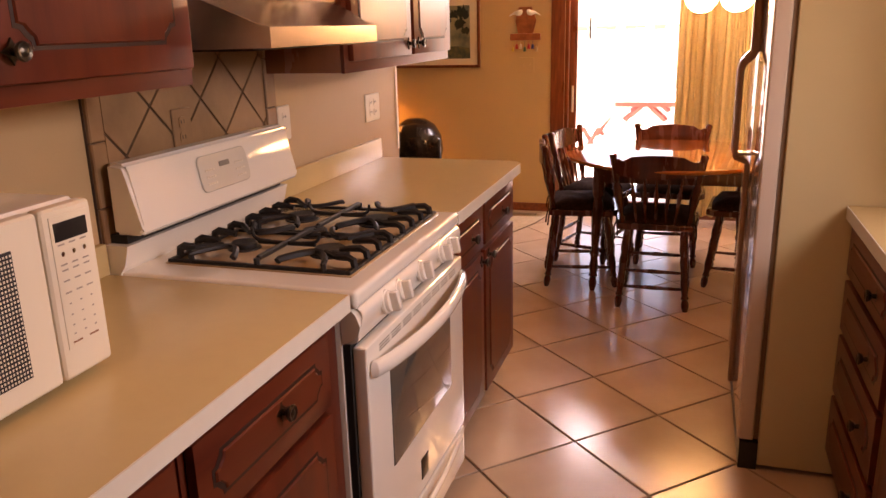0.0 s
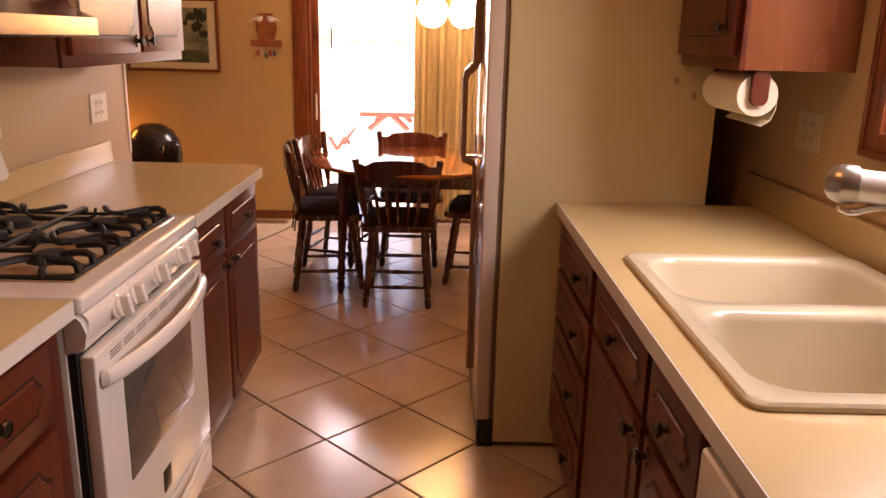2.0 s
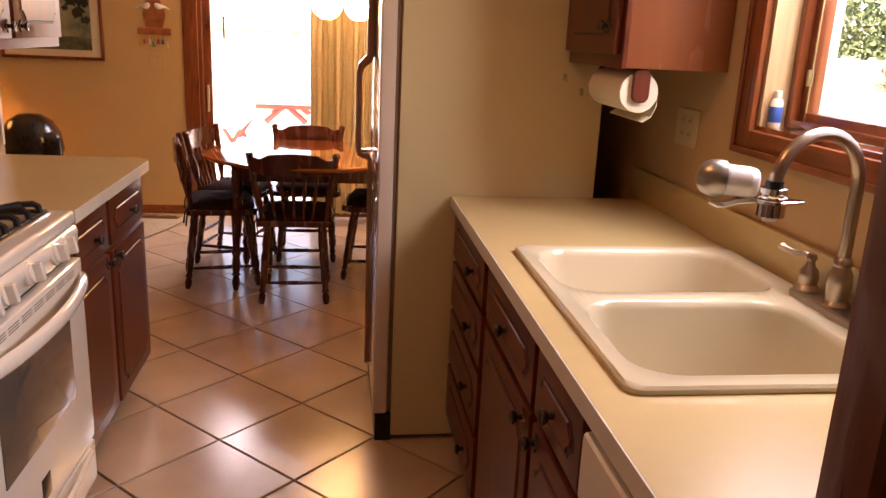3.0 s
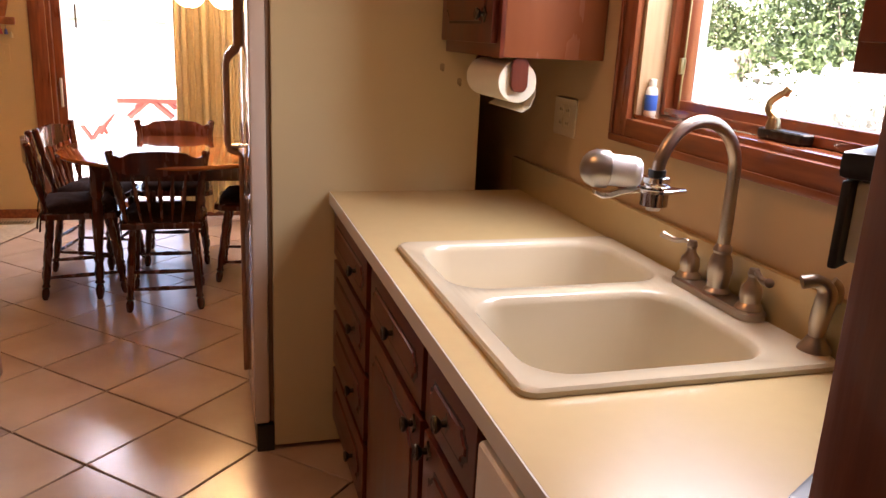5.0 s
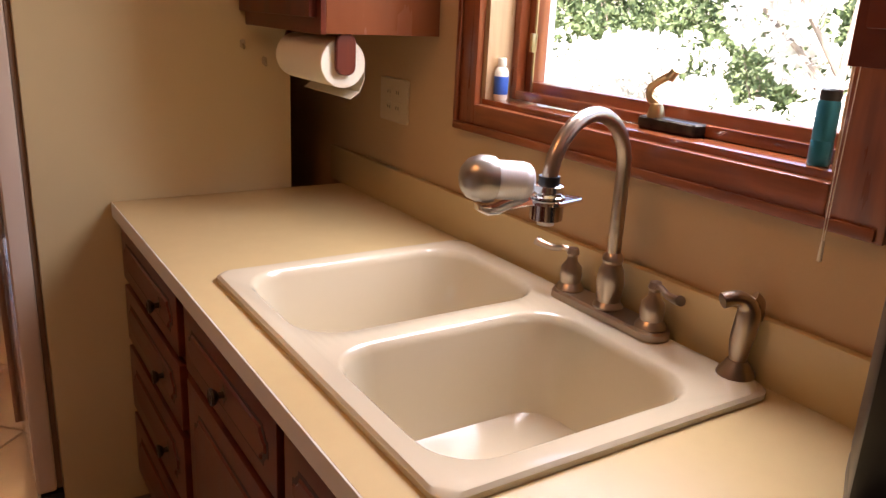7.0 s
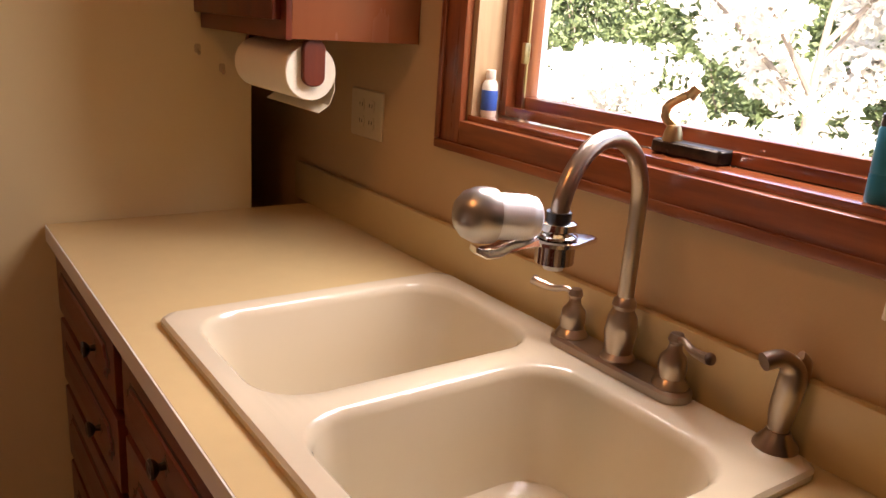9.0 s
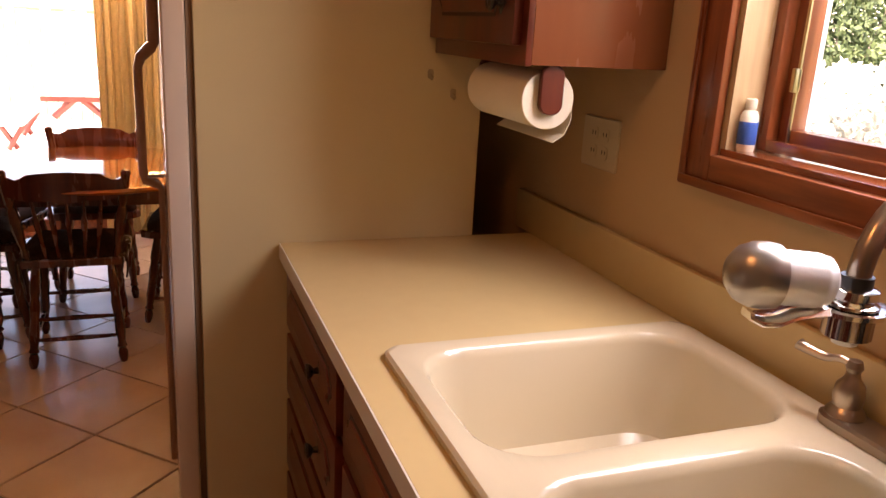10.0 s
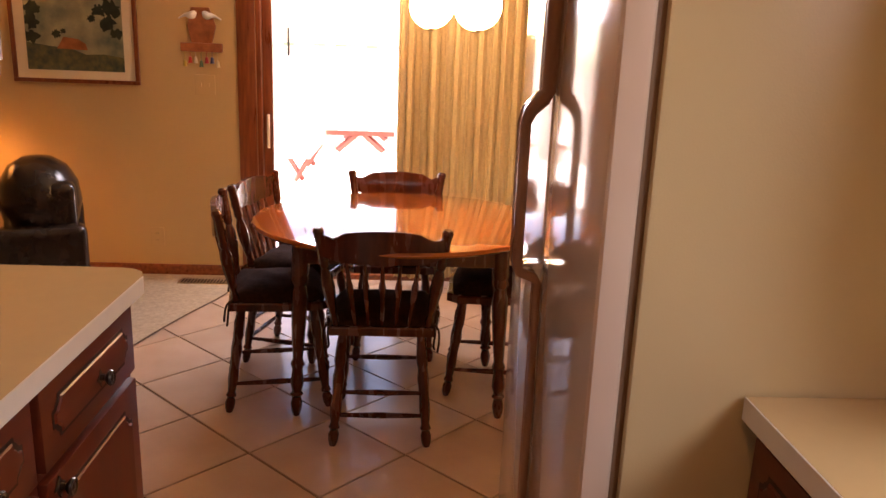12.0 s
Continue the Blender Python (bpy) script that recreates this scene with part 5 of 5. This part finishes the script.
# ---- picture, wall ornament, switch ----
pc = root("framed_painting", pose(-1.633, YF - 0.001, 1.145), "framed landscape print with a red-roofed cottage in a dark wooden frame", "picture")
PW, PH = 0.352, 0.54
bm = bmesh.new()
for b in ((-PW, PW, 0, 0.022), (-PW, PW, PH - 0.022, PH), (-PW, -PW + 0.022, 0.022, PH - 0.022), (PW - 0.022, PW, 0.022, PH - 0.022)):
    box(bm, b[0], b[1], -0.025, 0, b[2], b[3], 0.003)
part("frame", bm, M_TRIM, pc, "dark wooden frame")
part("mat_board", B(-PW + 0.021, PW - 0.021, -0.012, -0.002, 0.021, PH - 0.021), M_PAPER, pc, "cream mat board")
M_SKYP = mat("print_sky", (0.42, 0.40, 0.25), 0.4, color2=(0.10, 0.14, 0.12), scale=7)
M_LANDP = mat("print_meadow", (0.16, 0.15, 0.07), 0.4, color2=(0.03, 0.06, 0.055), scale=24)
M_TREEP = mat("print_trees", (0.02, 0.03, 0.02), 0.4, var=0.4, scale=20)
M_ROOFP = mat("print_roof", (0.35, 0.12, 0.05), 0.4, var=0.3, scale=20)
part("print_sky", B(-0.27, 0.27, -0.0135, -0.0121, 0.07, PH - 0.07), M_SKYP, pc, "pale painted sky", 0)
FM = lambda y: Matrix.Translation((0, y, 0)) @ FRONT
bm = bmesh.new()
prism(bm, [(-0.27, 0.07), (0.27, 0.07), (0.27, 0.15), (0.16, 0.165), (0.06, 0.16), (-0.02, 0.19), (-0.12, 0.20), (-0.27, 0.22)], FM(-0.0135), 0.0008)
part("print_meadow", bm, M_LANDP, pc, "dark painted meadow", 0)
for cx, cz, s in ((-0.23, 0.40, 0.05), (-0.235, 0.34, 0.055), (-0.24, 0.25, 0.05), (-0.10, 0.27, 0.028), (0.21, 0.42, 0.06), (0.14, 0.40, 0.04), (0.19, 0.33, 0.05), (0.24, 0.28, 0.04), (0.10, 0.36, 0.025), (-0.06, 0.285, 0.018)):
    rnd = random.Random(int(cx * 1000))
    bm = bmesh.new()
    prism(bm, [(max(-0.269, min(0.269, cx + s * rnd.uniform(0.5, 1.2) * math.cos(a))), cz + s * rnd.uniform(0.4, 1.1) * math.sin(a)) for a in [k * math.pi / 12 for k in range(24)]], FM(-0.0145), 0.0006 + 0.0002 * s)
    part("print_tree", bm, M_TREEP, pc, "dark painted tree", 0)
bm = bmesh.new()
prism(bm, [(-0.10, 0.19), (0.07, 0.185), (0.06, 0.22), (0.02, 0.245), (-0.06, 0.255)], FM(-0.0155), 0.0006)
part("print_roof", bm, M_ROOFP, pc, "red painted roof", 0)

og = root("wall_ornament", pose(-0.925, YF - 0.001, 1.23), "carved wooden wall plaque with white birds and hanging coloured bells", "ornament")
bm = bmesh.new()
prism(bm, [(-0.055, 0.16), (-0.075, 0.26), (-0.05, 0.36), (0.05, 0.36), (0.085, 0.26), (0.06, 0.16)], FRONT, 0.02, 0.004)
part("plaque", bm, M_ROOFP, og, "reddish wooden plaque")
part("shelf", B(-0.115, 0.12, -0.035, 0, 0.115, 0.165, 0.008), M_ROOFP, og, "wooden scalloped shelf")
for s in (-1, 1):
    bm = bmesh.new()
    tube(bm, spline([(s * 0.02, -0.03, 0.335), (s * 0.045, -0.035, 0.315), (s * 0.08, -0.03, 0.315), (s * 0.12, -0.025, 0.295)], 5), [0.008, 0.012, 0.016, 0.02, 0.022, 0.022, 0.02, 0.018, 0.015, 0.012, 0.01, 0.008, 0.006, 0.005, 0.004, 0.003], 10)
    part("white_bird", bm, M_WHITEPAINT, og, "white carved bird")
cols = [(0.6, 0.45, 0.1), (0.55, 0.06, 0.05), (0.75, 0.7, 0.6), (0.1, 0.2, 0.12), (0.5, 0.05, 0.08), (0.05, 0.06, 0.2), (0.6, 0.5, 0.3)]
for k, col in enumerate(cols):
    bm = bmesh.new()
    x = -0.095 + k * 0.031
    dz = -0.02 * (k % 3 == 0)
    tube(bm, [(x, -0.02, 0.116), (x, -0.02, 0.085 + dz)], 0.0015, 5)
    lathe(bm, [(0, 0.09 + dz), (0.008, 0.085 + dz), (0.011, 0.06 + dz), (0.014, 0.052 + dz), (0, 0.05 + dz)], Matrix.Translation((x, -0.02, 0)), 10)
    part("bell", bm, mat("bell_paint", col, 0.35, var=0.1), og, "small painted bell")
sw = root("light_switch", pose(-0.915, YF, 1.16), "cream double switch plate", "switch")
bm = bmesh.new()
prism(bm, rrect(-0.058, 0.058, -0.057, 0.057, 0.005, 3), FRONT, 0.005, 0.002)
part("plate", bm, M_WALL, sw)
for s in (-0.023, 0.023):
    part("toggle", B(s - 0.004, s + 0.004, -0.014, -0.005, -0.010, 0.010, 0.001), M_WALL, sw)

# ---- armchair, lamp ----
ac = root("leather_armchair", pose(-1.84, 1.70, 0, 0, 0, 23), "black leather armchair with a rounded padded back", "armchair")
part("seat_base", B(-0.42, 0.42, -0.38, 0.38, 0.05, 0.40, 0.05, 4), M_LEATHER, ac)
part("seat_cushion", B(-0.42, 0.24, -0.27, 0.27, 0.40, 0.50, 0.045, 4), M_LEATHER, ac)
for s in (-1, 1):
    part("armrest", B(-0.44, 0.44, min(s * 0.26, s * 0.39), max(s * 0.26, s * 0.39), 0.10, 0.52, 0.05, 4), M_LEATHER, ac)
bm = bmesh.new()
lathe(bm, [(0, -0.20), (0.12, -0.19), (0.19, -0.13), (0.215, -0.03), (0.20, 0.07), (0.15, 0.15), (0.08, 0.19), (0, 0.20)], Matrix.Translation((0.24, -0.10, 0.63)) @ Matrix.Diagonal((0.9, 1.15, 1.0, 1)), 28)
part("backrest", bm, M_LEATHER, ac, "rounded padded backrest")
part("back_shell", B(0.27, 0.405, -0.33, 0.25, 0.40, 0.725, 0.06, 4), M_LEATHER, ac, "leather back shell")

lp = root("floor_lamp", pose(-2.35, 1.95, 0), "brass floor lamp with a cream shade beside the armchair", "floor lamp")
bm = bmesh.new()
lathe(bm, [(0, 0), (0.14, 0), (0.13, 0.02), (0.015, 0.035), (0.012, 1.30), (0, 1.30)], Matrix(), 24)
part("stand", bm, M_BRASS, lp)
bm = bmesh.new()
lathe(bm, [(0.20, 1.10), (0.12, 1.40)], Matrix(), 28)
bmesh.ops.delete(bm, geom=[f for f in bm.faces if len(f.verts) > 4], context='FACES_ONLY')
bmesh.ops.solidify(bm, geom=bm.faces[:], thickness=0.003)
part("shade", bm, M_PAPER, lp, "cream paper shade")

# ---- carpet of the living room, floor register ----
bm = bmesh.new()
edge = spline([(-0.71, YF, 0), (-0.76, 2.05, 0), (-0.88, 1.70, 0), (-0.97, 1.40, 0), (-1.06, 1.0, 0), (-1.10, 0.4, 0), (-1.105, YE, 0)], 6)
prism(bm, [(p.x, p.y) for p in edge] + [(-1.105, -3.5), (XLIV, -3.5), (XLIV, YF)], Matrix.Translation((0, 0, 0.001)), 0.010)
part("carpet", bm, M_CARPET, None, "flat beige carpet with a curved edge against the tiles", 0, "structure")
part("carpet_strip", (lambda b: (tube(b, [Vector((p.x + 0.004, p.y, 0.008)) for p in edge], 0.003, 6), b)[1])(bmesh.new()), M_GASKET, None, "dark edging strip of the carpet", kind="structure")
rg = root("floor_register", pose(-0.93, 2.27, 0.011), "brass slotted floor register", "vent")
part("frame", B(-0.15, 0.15, -0.05, 0.05, 0, 0.004, 0.001), M_BRASS, rg)
bm = bmesh.new()
for k in range(14):
    box(bm, -0.13 + k * 0.019, -0.122 + k * 0.019, -0.038, 0.038, 0.004, 0.0045)
part("slots", bm, M_RECESS_SHADE, rg, "dark slots")

# ---- disc added over the kitchen fill light (above the view) ----
kl = root("ceiling_lamp", pose(0.25, -2.35, HC), "unseen round disc added above the kitchen fill light", "ceiling lamp")
bm = bmesh.new()
lathe(bm, [(0, 0), (0.19, 0), (0.19, -0.02), (0, -0.021)], Matrix(), 30)
part("canopy", bm, M_BRASS, kl)

# ---- dishwasher under the near worktop ----
dw = root("dishwasher", right_pose(-2.665), "cream dishwasher with a pocket handle", "dishwasher")
part("body", B(0, 0.60, 0.0, 0.58, 0.10, 0.875, 0.002), M_WHITEP, dw)
part("door", B(0.006, 0.594, -0.025, -0.001, 0.13, 0.74, 0.006), M_WHITEP, dw)
part("control_strip", B(0.006, 0.594, -0.035, -0.001, 0.745, 0.865, 0.012, 3), M_WHITEP, dw)
part("toe_kick", B(0.006, 0.594, 0.05, 0.5, 0.0, 0.098), M_RECESS_SHADE, dw)

# ---- outside ----
gr = tagged(part("ground", B(-400, 400, -400, 400, -0.9, -0.25), M_GRASS, None, "lawn reaching the horizon", 0), kind="structure")
part("patio", B(-5, 5, YF + T + 0.005, 9.2, -0.249, -0.12), M_PATIO, None, "pale concrete patio", 0, "structure")
part("garden_path", B(XR + 3.6, 8.3, -6, 6, -0.249, -0.20), M_PATIO, None, "sunlit gravel strip in the yard", 0, "structure")


def picnic(m):
    c = root("picnic_table", m, "picnic table with a white top, benches and red crossed legs", "table")
    for k in range(5):
        part("top_board", B(-0.75, 0.75, -0.36 + k * 0.145, -0.225 + k * 0.145, 0.71, 0.75, 0.004), M_WHITEPAINT, c, "white board")
    for sy in (-1, 1):
        for k in range(2):
            y0 = sy * 0.62 + k * 0.14 - 0.14
            part("bench_board", B(-0.75, 0.75, y0, y0 + 0.13, 0.42, 0.46, 0.004), M_WHITEPAINT, c, "white board")
    for x in (-0.5, 0.5):
        for sy in (-1, 1):
            bm = bmesh.new()
            tube(bm, [(x, sy * 0.235, 0.48), (x, -sy * 0.02, 0.709)], 0.032, 4)
            part("brace", bm, M_REDWOOD, c, "red crossed brace")
            bm = bmesh.new()
            tube(bm, [(x, sy * 0.235, 0), (x, sy * 0.235, 0.479)], 0.03, 4)
            part("leg", bm, M_WHITEPAINT, c, "white post")
        part("cross_beam", B(x - 0.06, x - 0.02, -0.34, 0.34, 0.64, 0.705), M_REDWOOD, c, "red cross beam")
        for sy in (-1, 1):
            for d in (-1, 1):
                bm = bmesh.new()
                tube(bm, [(x + 0.02 * d, sy * 0.62 - 0.04 * d, 0.16), (x + 0.02 * d, sy * 0.62 + 0.12 * d, 0.418)], 0.026, 4)
                part("bench_brace", bm, M_REDWOOD, c, "red crossed bench brace")
            bm = bmesh.new()
            tube(bm, [(x, sy * 0.62, 0), (x, sy * 0.62, 0.158)], 0.03, 4)
            part("bench_post", bm, M_WHITEPAINT, c, "white post")


picnic(pose(-0.20, 6.2, -0.12, 0, 0, 90))

fn = root("wooden_fence", pose(0, 9.6, -0.25), "weathered board fence behind the patio", "fence")
for k in range(112):
    h = 1.62 + 0.03 * math.sin(k * 2.3)
    part("board", B(-5.2 + k * 0.152, -5.2 + k * 0.152 + 0.142, 0, 0.02, 0.0, h), M_FENCE, fn)
part("rail", B(-5.2, 11.8, 0.021, 0.06, 0.4, 0.49), M_FENCE, fn)
part("rail", B(-5.2, 11.8, 0.021, 0.06, 1.2, 1.29), M_FENCE, fn)


def leaf_cloud(name, material, parent, centres, n, size, seed, label):
    rng = np.random.default_rng(seed)
    c = np.array([q[:3] for q in centres])
    r = np.array([q[3] for q in centres])
    idx = rng.integers(0, len(c), n)
    d = rng.normal(size=(n, 3))
    d /= np.linalg.norm(d, axis=1)[:, None]
    rad = r[idx] * rng.uniform(0.55, 1.05, n) ** 0.6
    p = c[idx] + d * rad[:, None] * np.array([1, 1, 0.85])
    a = rng.normal(size=(n, 3))
    a /= np.linalg.norm(a, axis=1)[:, None]
    b = np.cross(a, rng.normal(size=(n, 3)))
    b /= np.linalg.norm(b, axis=1)[:, None]
    s = size * rng.uniform(0.6, 1.4, n)[:, None]
    v = np.stack([p - a * s, p + b * s * 0.5, p + a * s, p - b * s * 0.5], 1).reshape(-1, 3)
    me = bpy.data.meshes.new(name)
    me.from_pydata(v.tolist(), [], np.arange(n * 4).reshape(-1, 4).tolist())
    me.materials.append(material)
    ob = new(name, me)
    ob.parent = parent
    return tagged(ob, label, "", "", "stuff")


def shrub(m, rx, ry, h, n, size, material, seed, label, category, blobs=26):
    c = root(category.replace(" ", "_"), m, label, category)
    rnd = random.Random(seed)
    bm = bmesh.new()
    for k in range(5):
        a = k * 1.26 + rnd.random()
        tube(bm, spline([(0, 0, -0.02), (rx * 0.25 * math.cos(a), ry * 0.25 * math.sin(a), h * 0.35), (rx * 0.5 * math.cos(a), ry * 0.5 * math.sin(a), h * 0.7)], 4), [0.03 * (1 - i / 10) for i in range(9)], 6)
    part("stems", bm, M_BARK, c, "thin woody stems")
    cs = [(rnd.uniform(-rx, rx), rnd.uniform(-ry, ry), h * rnd.uniform(0.15, 0.9), h * rnd.uniform(0.13, 0.24)) for _ in range(blobs)]
    leaf_cloud("foliage", material, c, cs, n, size, seed, "many small leaves")
    return c


def tree(m, h, n, size, material, seed, label, spread=1.6):
    c = root("tree", m, label, "tree")
    rnd = random.Random(seed)
    bm = bmesh.new()
    tips = []
    trunk = spline([(0, 0, -0.05), (0.05, 0.04, h * 0.2), (-0.03, 0.02, h * 0.42), (0.04, -0.05, h * 0.8)], 5)
    tube(bm, trunk, [0.075 * (1 - 0.8 * i / 15) for i in range(len(trunk))], 10)
    for k in range(9):
        s = trunk[5 + k]
        a = rnd.uniform(0, 6.28)
        e = s + Vector((math.cos(a) * spread * rnd.uniform(0.4, 0.8), math.sin(a) * spread * rnd.uniform(0.4, 0.8), h * rnd.uniform(0.2, 0.38)))
        mid = s.lerp(e, 0.5) + Vector((rnd.uniform(-0.1, 0.1), rnd.uniform(-0.1, 0.1), 0.1))
        p = spline([s, mid, e], 5)
        tube(bm, p, [0.032 * (1 - 0.75 * i / 10) for i in range(len(p))], 7)
        tips += [tuple(e) + (rnd.uniform(0.3, 0.55),), tuple(mid) + (rnd.uniform(0.25, 0.4),)]
    part("trunk", bm, M_BARK, c, "pale forked trunk and limbs")
    leaf_cloud("crown", material, c, tips, n, size, seed, "many small leaves")
    return c


for k, (x, y) in enumerate(((10.5, -3.5), (10.8, -1.0), (10.6, 1.6), (10.9, 4.2), (10.6, 6.8), (11.3, 8.4), (7.6, 11.4), (10.2, 11.6), (4.4, 11.8))):
    shrub(pose(x, y, -0.25), 1.1, 1.5, 3.4, 12000, 0.055, M_LEAF, 20 + k, "tall dense green hedge shrub behind the yard", "hedge shrub", 40)
shrub(pose(5.2, 2.6, -0.25), 0.8, 1.5, 1.6, 9000, 0.045, M_BLOSSOM, 41, "low bush covered in pale blossom", "flowering bush", 34)
shrub(pose(5.6, 0.4, -0.25), 0.8, 1.5, 1.35, 8000, 0.045, M_BLOSSOM, 42, "low bush covered in pale blossom", "flowering bush", 30)
shrub(pose(5.0, 4.8, -0.25), 0.8, 1.2, 1.5, 3500, 0.045, M_LEAF, 43, "low green bush by the path", "green bush", 30)
tree(pose(7.2, 0.75, -0.25), 3.4, 5200, 0.06, M_BLOSSOM, 51, "slender pale-barked tree with whitish blossom")
tree(pose(7.6, -0.7, -0.25), 3.6, 5200, 0.06, M_BLOSSOM, 52, "slender pale-barked tree with whitish blossom")

# ---- brick facing outside the window ----
bv = tagged(new("brick_facing"), "orange-red brick facing beside the window outside", "", "", "structure")
part("mortar", B(XR + T + 0.001, XR + T + 0.036, WY1 + 0.045, WY1 + 0.62, -0.24, 2.3), M_MORTAR, bv, "pale mortar")
for k in range(32):
    z0 = -0.24 + k * 0.078
    for q in range(3):
        y0 = WY1 + 0.041 + q * 0.21 + (0.0 if k % 2 else -0.105)
        part("brick", B(XR + T + 0.002, XR + T + 0.040, max(y0, WY1 + 0.041), max(y0 + 0.198, WY1 + 0.07), z0 + 0.012, z0 + 0.076, 0.002, 1), M_BRICK, bv, "", 0)

# ---- floor tiles, joined edges recessed ----
TS = 0.395


def floor_tiles():
    g = 0.008
    full = None
    for i in range(-16, 17):
        for j in range(-16, 17):
            cu, cv = TS * (i + j + 1) / math.sqrt(2), TS * (j - i) / math.sqrt(2)
            h = (TS - g) / math.sqrt(2)
            if not (XL - 0.6 < cu < 2.5 and -3.9 < cv < YF + 0.2):
                continue
            pts = [(cu + h, cv), (cu, cv + h), (cu - h, cv), (cu, cv - h)]
            q = clip_poly(pts, XL - 0.12, XR - 0.001, YB - 0.11, YF - 0.002)
            if len(q) < 3:
                continue
            whole = len(q) == 4 and all(abs(a[0] - b[0]) + abs(a[1] - b[1]) < 1e-6 for a, b in zip(q, pts))
            if whole and full:
                ob = new("tile", full)
                ob.location = (cu, cv, 0)
                ob.parent = slab
                continue
            o = (cu, cv) if whole else (0, 0)
            bm = bmesh.new()
            prism(bm, [(a - o[0], b - o[1]) for a, b in q], Matrix.Translation((0, 0, -0.009)), 0.009, 0.0025)
            ob = part("tile", bm, M_TILE, slab, "", 20)
            ob.location = (o[0], o[1], 0)
            if whole:
                full = ob.data


floor_tiles()
